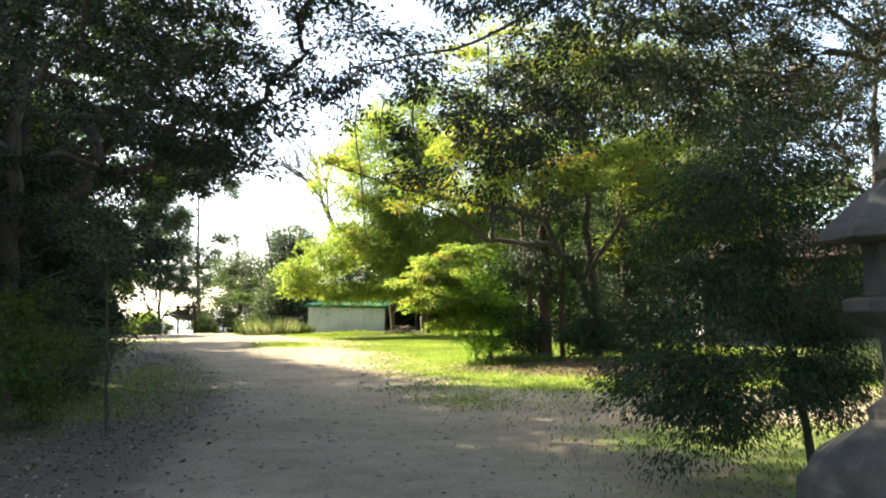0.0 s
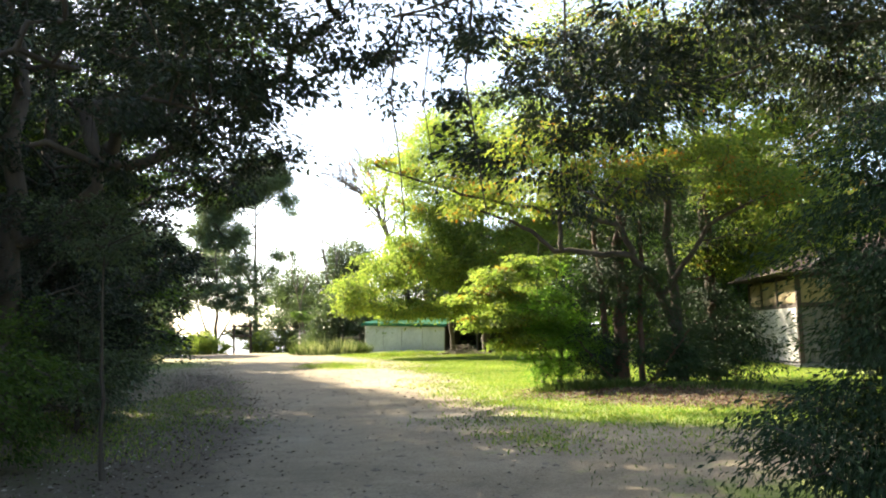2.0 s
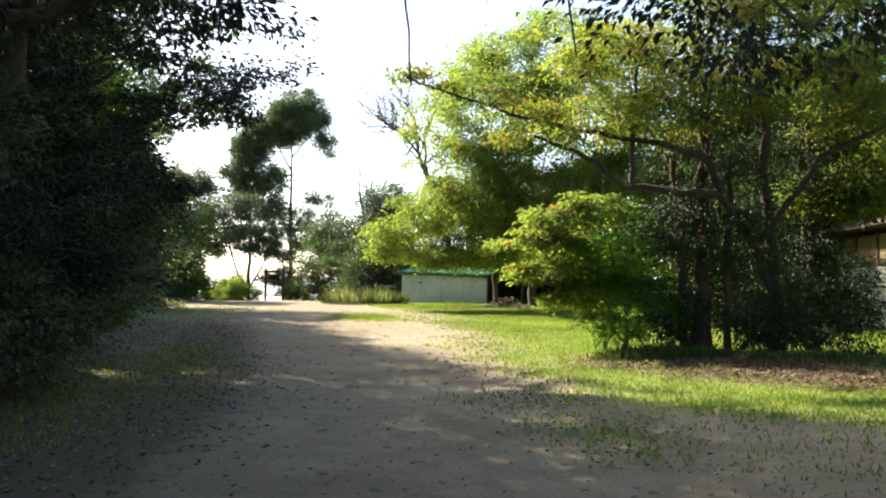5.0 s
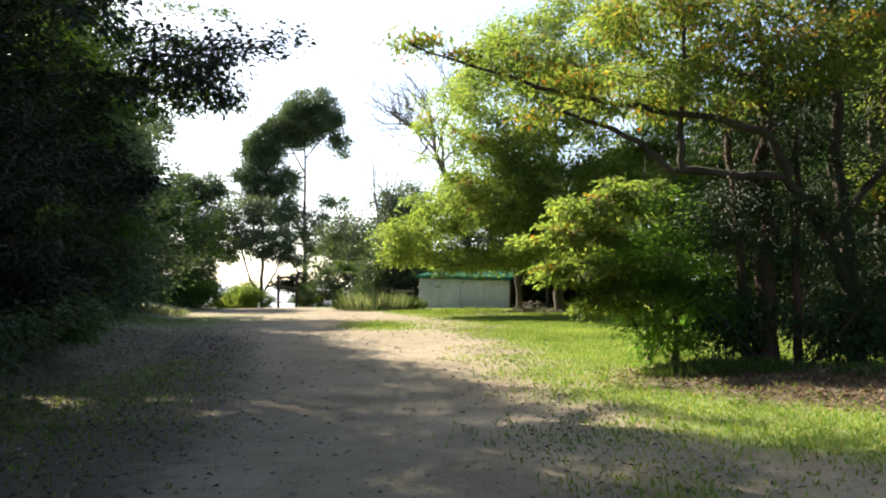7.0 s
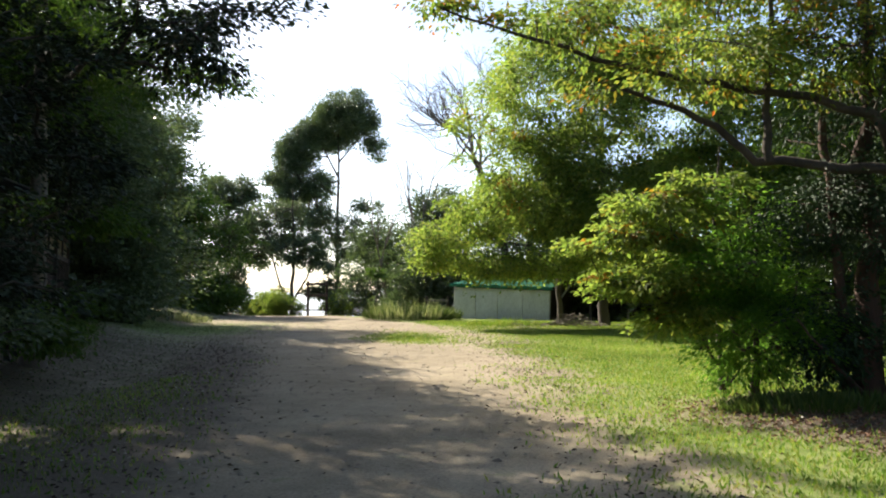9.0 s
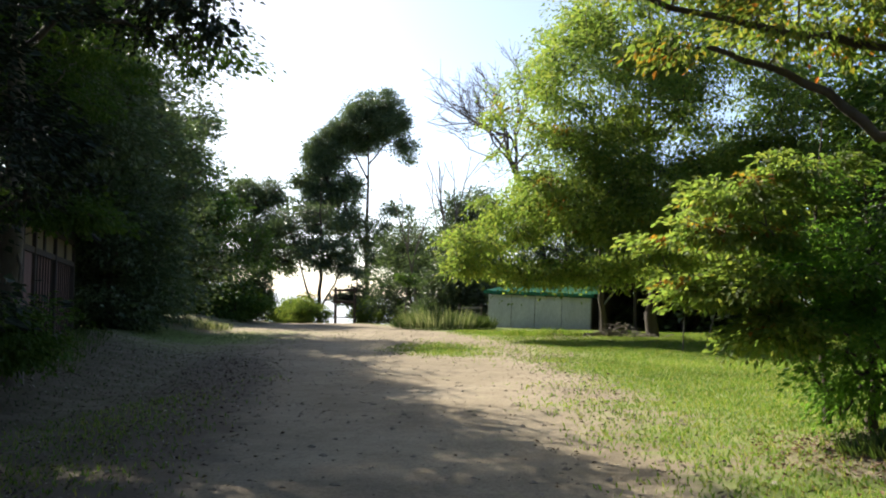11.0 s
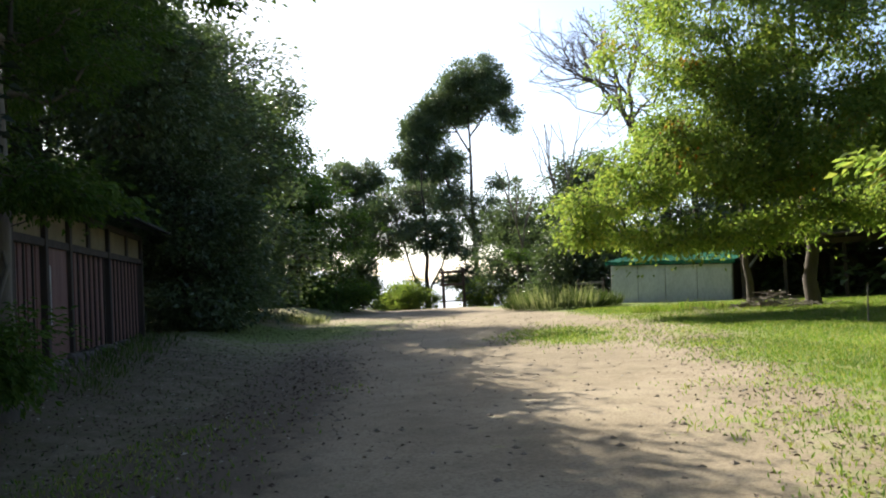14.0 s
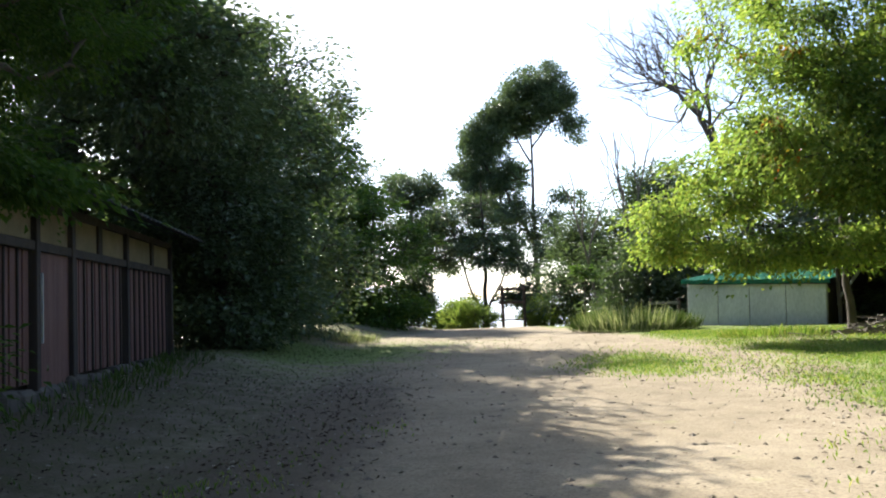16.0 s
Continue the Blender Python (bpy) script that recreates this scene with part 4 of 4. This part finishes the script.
tree("cypress_tree", "dark cypress with drooping foliage to the ground", "tree", 34, (5.6, 26.4), 7.6, 0.15,
     [B(5.3, 26.6, 2.2, 1.1, 1.2, 1.9, 70), B(5.9, 25.4, 1.3, 1.2, 0.9, 1.1, 60), B(5.6, 26.6, 4.8, 1.6, 1.5, 1.8, 70)], LEAF_CEDAR, BARK_RED, size=0.65, count=115, leaf=0.1, flat=0.5, droop=0.6, slim=0.4, power=0.65, twig=0.006)
# over the lane, near the start
# blobs at z 6.1, 6.7, 7.8, 9.0, 9.8 are unseen, added to block sun
tree("wayside_oak", "large dark broadleaf tree arching over the lane", "tree", 29, (-8.0, 15.5), 10.5, 0.22,
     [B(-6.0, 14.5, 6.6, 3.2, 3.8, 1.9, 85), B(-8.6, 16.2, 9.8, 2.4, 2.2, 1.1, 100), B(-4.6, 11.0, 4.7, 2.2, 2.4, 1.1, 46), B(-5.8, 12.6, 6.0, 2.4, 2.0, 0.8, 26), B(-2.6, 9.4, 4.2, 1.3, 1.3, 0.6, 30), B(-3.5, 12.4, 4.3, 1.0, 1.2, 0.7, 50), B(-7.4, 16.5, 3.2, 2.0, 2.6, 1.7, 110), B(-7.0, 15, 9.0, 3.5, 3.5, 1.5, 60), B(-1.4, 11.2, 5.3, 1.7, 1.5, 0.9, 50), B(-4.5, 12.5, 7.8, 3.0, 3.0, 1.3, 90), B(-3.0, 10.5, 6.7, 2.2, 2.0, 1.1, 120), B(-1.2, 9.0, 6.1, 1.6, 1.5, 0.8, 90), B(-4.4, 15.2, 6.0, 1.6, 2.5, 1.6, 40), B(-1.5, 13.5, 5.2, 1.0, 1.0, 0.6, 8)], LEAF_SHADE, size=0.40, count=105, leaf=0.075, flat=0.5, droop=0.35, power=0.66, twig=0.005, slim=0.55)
tree("wayside_oak", "dark broadleaf tree with low hanging twigs", "tree", 30, (7.0, 11.4), 9.5, 0.11,
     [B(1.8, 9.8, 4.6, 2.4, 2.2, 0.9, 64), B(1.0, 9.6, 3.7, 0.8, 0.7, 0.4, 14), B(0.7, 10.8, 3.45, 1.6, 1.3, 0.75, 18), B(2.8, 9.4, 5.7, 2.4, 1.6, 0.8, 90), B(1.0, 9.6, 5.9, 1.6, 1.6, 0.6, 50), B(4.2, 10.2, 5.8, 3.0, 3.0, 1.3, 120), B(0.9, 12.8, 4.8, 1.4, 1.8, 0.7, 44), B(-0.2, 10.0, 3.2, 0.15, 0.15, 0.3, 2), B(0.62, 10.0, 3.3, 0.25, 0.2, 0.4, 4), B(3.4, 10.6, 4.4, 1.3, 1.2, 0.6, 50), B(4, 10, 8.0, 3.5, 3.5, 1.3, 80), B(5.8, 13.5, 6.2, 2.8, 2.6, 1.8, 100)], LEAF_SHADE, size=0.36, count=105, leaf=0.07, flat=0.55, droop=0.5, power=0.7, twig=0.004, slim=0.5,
     limbs=[([(6.6, 11.3, 4.6), (4.4, 10.8, 6.0), (2.0, 10.3, 5.8), (0.4, 10.1, 4.9), (-1.0, 10.0, 4.6)], 0.04, 0.012), ([(-0.9, 10.0, 4.62), (-1.02, 10.05, 3.9), (-0.93, 9.95, 3.2), (-0.9, 10.0, 2.6)], 0.011, 0.004), ([(-0.25, 10.0, 4.75), (-0.33, 10.0, 4.0), (-0.24, 9.95, 3.3), (-0.17, 10.0, 2.7)], 0.013, 0.004), ([(-0.6, 10.0, 4.68), (-0.72, 10.0, 3.8), (-0.62, 10.0, 3.1)], 0.008, 0.003), ([(0.6, 10.1, 4.9), (0.55, 10.0, 3.9), (0.64, 10.0, 2.95)], 0.012, 0.004)])
tree("wayside_tree", "green broadleaf tree beside the house track", "tree", 37, (5.9, 27.8), 10.4, 0.16,
     [B(7.4, 26.2, 6.3, 2.8, 2.0, 1.8, 150), B(9.6, 27.0, 8.2, 2.8, 2.2, 1.8, 130), B(6.2, 27.2, 9.4, 2.5, 2.0, 1.4, 90), B(6.5, 26.4, 3.7, 1.4, 0.9, 0.5, 50), B(8.0, 27.4, 4.3, 1.6, 1.0, 0.6, 50), B(9.9, 27.6, 5.0, 1.8, 1.0, 0.6, 50)], LEAF_OLIVE, size=0.7, count=130, leaf=0.11, flat=0.45, droop=0.4, power=0.66, tilt=0.75, turning=(LEAF_TURN, 0.05))
tree("wayside_tree", "green broadleaf tree beside the house", "tree", 40, (6.4, 35.4), 7.4, 0.14,
     [B(6.4, 35.2, 5.0, 2.2, 2.0, 1.6, 60), B(6.6, 35.4, 2.9, 1.8, 1.6, 1.0, 36)], LEAF_MID, size=0.8, count=85, leaf=0.14, flat=0.4, droop=0.4, power=0.66)
tree("wayside_tree", "green broadleaf tree by the lane", "tree", 41, (9.2, 17.6), 8.2, 0.14,
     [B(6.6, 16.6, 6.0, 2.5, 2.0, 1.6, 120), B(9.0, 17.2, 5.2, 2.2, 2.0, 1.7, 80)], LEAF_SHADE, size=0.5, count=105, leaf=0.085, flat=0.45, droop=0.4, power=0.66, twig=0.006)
# the blob at z 10.2 sits above the view, added to shade the track
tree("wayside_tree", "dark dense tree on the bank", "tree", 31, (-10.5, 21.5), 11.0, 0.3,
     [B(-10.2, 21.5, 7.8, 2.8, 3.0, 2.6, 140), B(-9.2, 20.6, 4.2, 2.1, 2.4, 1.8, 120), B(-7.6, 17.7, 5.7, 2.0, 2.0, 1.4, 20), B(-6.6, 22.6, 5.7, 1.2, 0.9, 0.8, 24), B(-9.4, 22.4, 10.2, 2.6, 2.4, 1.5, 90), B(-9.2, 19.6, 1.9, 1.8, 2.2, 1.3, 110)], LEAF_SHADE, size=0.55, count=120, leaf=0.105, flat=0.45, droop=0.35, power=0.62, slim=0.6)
# unseen oaks, added left of the view to block sun from the lane
tree("shade_oak", "unseen dense oak added to shade the lane", "tree", 43, (-15.0, 20.5), 14.0, 0.35,
     [B(-14.8, 20.5, 10.6, 3.6, 3.6, 3.0, 150), B(-14.6, 21.5, 6.4, 3.0, 3.2, 2.4, 110), B(-17.0, 23.6, 8.0, 3.0, 3.0, 3.0, 110)], LEAF_DARK, size=1.1, count=120, leaf=0.2, flat=0.75, slim=0.65)
tree("shade_oak", "unseen dense oak added to shade the lane", "tree", 44, (-13.4, 13.4), 12.5, 0.32,
     [B(-13.2, 13.6, 9.4, 3.4, 3.4, 2.8, 140), B(-12.2, 14.6, 5.6, 2.6, 3.2, 2.4, 110)], LEAF_DARK, size=1.1, count=120, leaf=0.2, flat=0.75, slim=0.65)
tree("low_shrub", "dark green low shrub on the bank", "shrub", 35, (-7.0, 12.6), 2.2, 0.05, [B(-7.0, 12.6, 1.3, 1.6, 1.6, 1.1, 90)], LEAF_MID, size=0.5, count=120, leaf=0.075, flat=0.35, droop=0.4, slim=0.5, twig=0.004)
tree("low_shrub", "dark green low shrub on the bank", "shrub", 36, (-7.6, 17.2), 2.2, 0.05, [B(-7.5, 17.2, 1.3, 1.4, 1.8, 1.0, 70)], LEAF_DARK, size=0.55, count=110, leaf=0.085, flat=0.4, droop=0.4, slim=0.5, twig=0.004)
tree("young_conifer", "slim dark young conifer with drooping feathery boughs", "conifer", 32, (3.45, 8.1), 3.7, 0.045,
     [B(2.75, 8.0, 2.75, 0.95, 0.8, 0.7, 80), B(2.6, 8.0, 1.9, 1.05, 0.9, 0.7, 90), B(2.4, 8.0, 1.0, 1.1, 0.8, 0.6, 110), B(3.5, 8.0, 1.1, 0.5, 0.5, 0.6, 50), B(3.8, 8.2, 2.2, 0.6, 0.6, 0.8, 36)], LEAF_CEDAR, size=0.42, count=150, leaf=0.055, flat=0.4, droop=0.8, slim=0.3, lean=(-0.55, 0), twig=0.004, power=0.7, shell=0.75)
tree("sapling", "thin dark sapling with a bare stem", "sapling", 33, (-4.95, 12.7), 3.4, 0.032, [B(-5.2, 12.9, 3.1, 0.9, 0.8, 0.5, 30)], LEAF_DARK, size=0.4, count=80, leaf=0.07, twig=0.004)


def bare_tree(name, label, seed, base, height, r0, depth, spread=0.42, turn=(0, 0), first=0.32, mat=BARK_PALE, fork=1.0):
    """A leafless tree: limbs that fork again and again and strive upward."""
    rng = np.random.default_rng(seed)
    z0 = float(ground_z(*base))
    e = thing(name, (*base, z0), label, "tree")
    heap, fine = Heap(), Heap()

    def limb(p, d, length, r, left):
        mid = p + d * length * 0.5 + rng.normal(0, 0.03, 3) * length
        end = p + d * length + rng.normal(0, 0.04, 3) * length
        (heap if left > depth - 2 else fine).add(*tube([p, mid, end], [r, r * 0.85, r * 0.68], 5 if left < depth else 8))
        if left == 0:
            return
        for k in range(3 if rng.random() < 0.6 else 2):
            nd = d + rng.normal(0, spread, 3) + np.array([0, 0, 0.22])
            nd /= np.linalg.norm(nd)
            limb(end if k < 2 or left == depth else mid, nd, length * rng.uniform(0.62, 0.85) * (fork if left == depth else 1.0), r * 0.64, left - 1)
    d0 = np.array([turn[0], turn[1], 1.0])
    limb(np.array([0, 0, -0.1]), d0 / np.linalg.norm(d0), height * first, r0, depth)
    for part_name, h in (("trunk", heap), ("branch_crown", fine)):
        ob = new(part_name, h.mesh(part_name, mat, True))
        ob.parent = e
    return e


bare_tree("bare_tree", "leafless grey tree with fine upright branches", 42, (-5.8, 58.5), 12.0, 0.24, 7, 0.46, (-0.2, 0), 0.45, BARK, 0.85)
bare_tree("dead_tree", "thin broken dead tree without leaves", 5, (-11.8, 59.5), 6.4, 0.1, 3, 0.25, (-0.02, 0), 0.55)
bare_tree("dead_tree", "thin leaning dead trunk", 6, (-13.4, 59.5), 4.9, 0.1, 2, 0.3, (-0.16, 0), 0.6)

# woodland all round
WOODS = "dark woodland tree in the wood around the clearing"
kinds = []
for seed, mat, h in ((51, LEAF_DARK, 12.0), (52, LEAF_MID, 10.5), (53, LEAF_DARK, 9.0)):
    r = 2.9 + 0.2 * (seed % 3)
    cx, cy = -34.0 - 7 * (seed - 51), 34 + 9 * (seed - 51)
    kinds.append(tree("woodland_tree", WOODS, "tree", seed, (cx, cy), h, 0.24,
                      [B(cx, cy, h * 0.78, r, r, h * 0.2, 60), B(cx, cy, h * 0.5, r + 0.3, r + 0.3, h * 0.18, 70), B(cx, cy, h * 0.2, r, r, h * 0.18, 60)],
                      mat, size=1.2, count=38, leaf=0.38, flat=0.65, slim=0.65, group="woodland trees"))
rng = random.Random(8)
# (-11.8, 13.2), (8.5, -3) and (5, -9) are unseen trees added to block light
SPOTS = [(-11.8, 13.2), (-33, 47), (-31, 52), (-36, 58), (-35, 66), (-29, 33), (-30, 41), (-24, 30), (-20, 24), (-15, 17), (-19, 13), (-13, 10), (-18, 5), (-11, 4),
         (0, 56), (4, 52), (8, 50), (13, 52), (12, 43), (17, 42), (10, 41), (24, 33), (20, 27), (19, 14), (14, 8), (12, 1), (8.5, -3), (5, -9), (-2.5, 63), (7.5, 44.5)]
for i, (x, y) in enumerate(SPOTS):
    k = kinds[(i * 2 + i // 3) % 3]
    copy_thing(k, pose(x, y, float(ground_z(x, y)), 0, 0, rng.uniform(0, 360)) @ Matrix.Scale(rng.uniform(0.85, 1.12), 4))

# ---- grass, litter ----
grass_field("lawn_grass", "short bright green lawn grass", 41, 300000, (-9, 10, 14, 50), 0.07, 0.02, GRASS, lambda x, y: grass_share(x, y) * np.clip(1.3 - (y - 15) / 60, 0.4, 1))
# bank and verge blades use the darker WEED, shade put into their colour
grass_field("bank_grass", "sparse shaded grass on the bank", 42, 60000, (-24, -3, 6, 52), 0.06, 0.018, WEED, lambda x, y: 0.9 * grass_share(x, y))
grass_field("verge_grass", "longer grass beside the start of the lane", 44, 16000, (0.8, 9, 5, 14), 0.06, 0.014, WEED, lambda x, y: 0.9 * grass_share(x, y))
litter_field("leaf_litter", "dry brown and grey fallen leaves", 43, 130000, (-22, 3, 6, 44), 0.06, LITTER, lambda x, y: 0.5 * litter_share(x, y) ** 1.4)
litter_field("scattered_leaves", "scattered dry leaves on the lane", 45, 1400, (-10, 3, 5, 45), 0.05, LITTER, lambda x, y: np.full(len(x), 0.5))


litter_field("verge_litter", "dry brown leaves along the grass edge of the lane", 47, 40000, (-8, 3, 14, 40), 0.06, LITTER, lambda x, y: 0.3 * np.exp(-((x - lane_edges(y)[1] - 0.5) / 0.9) ** 2))
litter_field("bed_litter", "reddish brown fallen leaves on the planting bed", 46, 26000, (-0.2, 8, 18.5, 26), 0.065, BED_LEAF, lambda x, y: 0.9 * np.exp(-(((x - 3.6) / 3.6) ** 2 + ((y - 23.0 + 0.45 * (x - 1)) / 1.7) ** 2) ** 2))


def tall_grass(seed, at, rx, ry, n, height, label, mat=REED):
    rng = np.random.default_rng(seed)
    a, r = rng.uniform(0, 2 * np.pi, n), np.sqrt(rng.random(n))
    x, y = at[0] + rx * r * np.cos(a), at[1] + ry * r * np.sin(a)
    h = height * rng.uniform(0.5, 1.15, n) * (1 - 0.35 * r)
    out = np.stack([np.cos(a) * 0.35 * r + rng.normal(0, 0.2, n), np.sin(a) * 0.35 * r + rng.normal(0, 0.2, n), np.ones(n)], 1)
    heap = Heap()
    heap.add(*blades(np.stack([x, y, ground_z(x, y)], 1), out, rng.normal(0, 1, (n, 3)) * [1, 1, 0.1], h, np.full(n, 0.03), 0.1))
    return tagged(new("tall_grass", heap.mesh("tall_grass", mat)), label, "grass", kind="stuff")


tall_grass(61, (-10.1, 50.2), 1.7, 0.9, 420, 1.3, "clump of pale tall grass beside the shed")
tall_grass(68, (-10.3, 50.6), 2.0, 0.9, 1300, 1.05, "dark green weeds among the tall grass", WEED)
tall_grass(62, (-8.6, 51.2), 0.9, 0.7, 700, 0.8, "clump of green weeds beside the shed", WEED)
tall_grass(63, (-5.0, 45.2), 1.5, 0.5, 420, 0.42, "tuft of green weeds before the shed", GRASS)
tall_grass(64, (9.4, 19.0), 1.4, 1.4, 1000, 1.0, "sunlit tall weeds by the house track", REED)
tall_grass(65, (1.9, 23.3), 1.3, 0.5, 900, 0.32, "low green weeds along the planting bed", WEED)
tall_grass(66, (5.0, 22.9), 1.6, 0.5, 400, 0.26, "low green weeds along the planting bed", WEED)
tall_grass(67, (-19.5, 46.2), 1.6, 0.8, 700, 0.5, "pale dry grass below the trees", REED)


def clods(seed, n):
    """Small earth clods and pebbles on the lane."""
    rng = np.random.default_rng(seed)
    y = rng.uniform(5, 46, n)
    left, right = lane_edges(y)
    x = left + (right - left + 1.5) * rng.random(n)
    v0 = np.array([(1, 0, 0), (0, 1, 0), (-1, 0, 0), (0, -1, 0), (0, 0, 1), (0, 0, -1)], float)
    t0 = np.array([(0, 1, 4), (1, 2, 4), (2, 3, 4), (3, 0, 4), (1, 0, 5), (2, 1, 5), (3, 2, 5), (0, 3, 5)])
    size = 0.012 + 0.03 * rng.random(n) ** 3
    v = v0[None] * (size[:, None, None] * rng.uniform(0.6, 1.4, (n, 6, 1))) * [1.3, 1, 0.6] + np.stack([x, y, ground_z(x, y) + 0.004], 1)[:, None]
    t = t0[None] + (np.arange(n) * 6)[:, None, None]
    me = mesh_from("pebbles", v.reshape(-1, 3), None, t.reshape(-1, 3), [CLOD], False)
    return tagged(new("pebbles", me), "small earth clods and pebbles on the lane", "pebbles", kind="stuff")


clods(71, 1400)


def brush_pile():
    """The heap of cut twigs beside the shed."""
    rng = np.random.default_rng(77)
    e = thing("brush_pile", (-2.2, 45.6, float(ground_z(-2.2, 45.6))), "heap of cut dry grey twigs", "brush pile")
    heap = Heap()
    for _ in range(160):
        a = rng.uniform(0, 2 * np.pi)
        c = np.array([rng.normal(0, 0.65), rng.normal(0, 0.4), 0])
        c[2] = max(0.03, 0.5 * math.exp(-(c[0] ** 2 + c[1] ** 2) / 0.5) * rng.random())
        d = np.array([math.cos(a), math.sin(a), rng.normal(0, 0.22)]) * rng.uniform(0.3, 0.8)
        heap.add(*tube([c - d / 2 + [0, 0, 0.05], c + [0, 0, 0.08], c + d / 2 + [0, 0, 0.04]], [0.016, 0.013, 0.006], 4))
    tagged(new("brushwood", heap.mesh("brushwood", BARK_PALE)), "dry grey twigs", kind="stuff").parent = e


brush_pile()
for x, y, h, lean_x in ((-0.3, 38.6, 0.9, 0.05), (0.25, 38.4, 1.05, 0.3)):
    e = thing("garden_stake", (x, y, float(ground_z(x, y))), "thin grey wooden stake in the lawn", "stake", group="stakes in the lawn")
    ob = new("stake", mesh_from("stake", *tube([(0, 0, -0.1), (lean_x * 0.5, 0, h / 2), (lean_x, 0, h)], [0.022, 0.02, 0.015], 6), None, [BARK_PALE], True))
    ob.parent = e


def timber_rack():
    """The low open rack left of the shed."""
    e = thing("timber_rack", (-10.0, 54.2, float(ground_z(-10.0, 54.2))), "low open rack of pale timber rails", "rack", turn=-18)
    for x in (0.0, 1.2):
        part("post", box(0.09, 0.09, 1.1, (x, 0, 0.55), 0.01), WOOD_DARK, e)
    for z in (0.25, 0.55, 0.9):
        part("rail", box(1.35, 0.04, 0.09, (0.6, -0.065, z), 0.008), WOOD_GREY, e)


timber_rack()
tree("sapling", "thin pale-stemmed sapling among tall grass", "sapling", 39, (-11.9, 51.6), 3.1, 0.035, [B(-11.9, 51.6, 3.0, 0.5, 0.4, 0.35, 16)], LEAF_MID, BARK_PALE, size=0.3, count=40, leaf=0.13, twig=0.008)
for k in range(6):
    tall_grass(80 + k, (-12.4 - 0.82 * k, 27.6 + 1.42 * k), 0.7, 0.8, 110, 0.28, "low weeds along the foot of the barn", WEED)
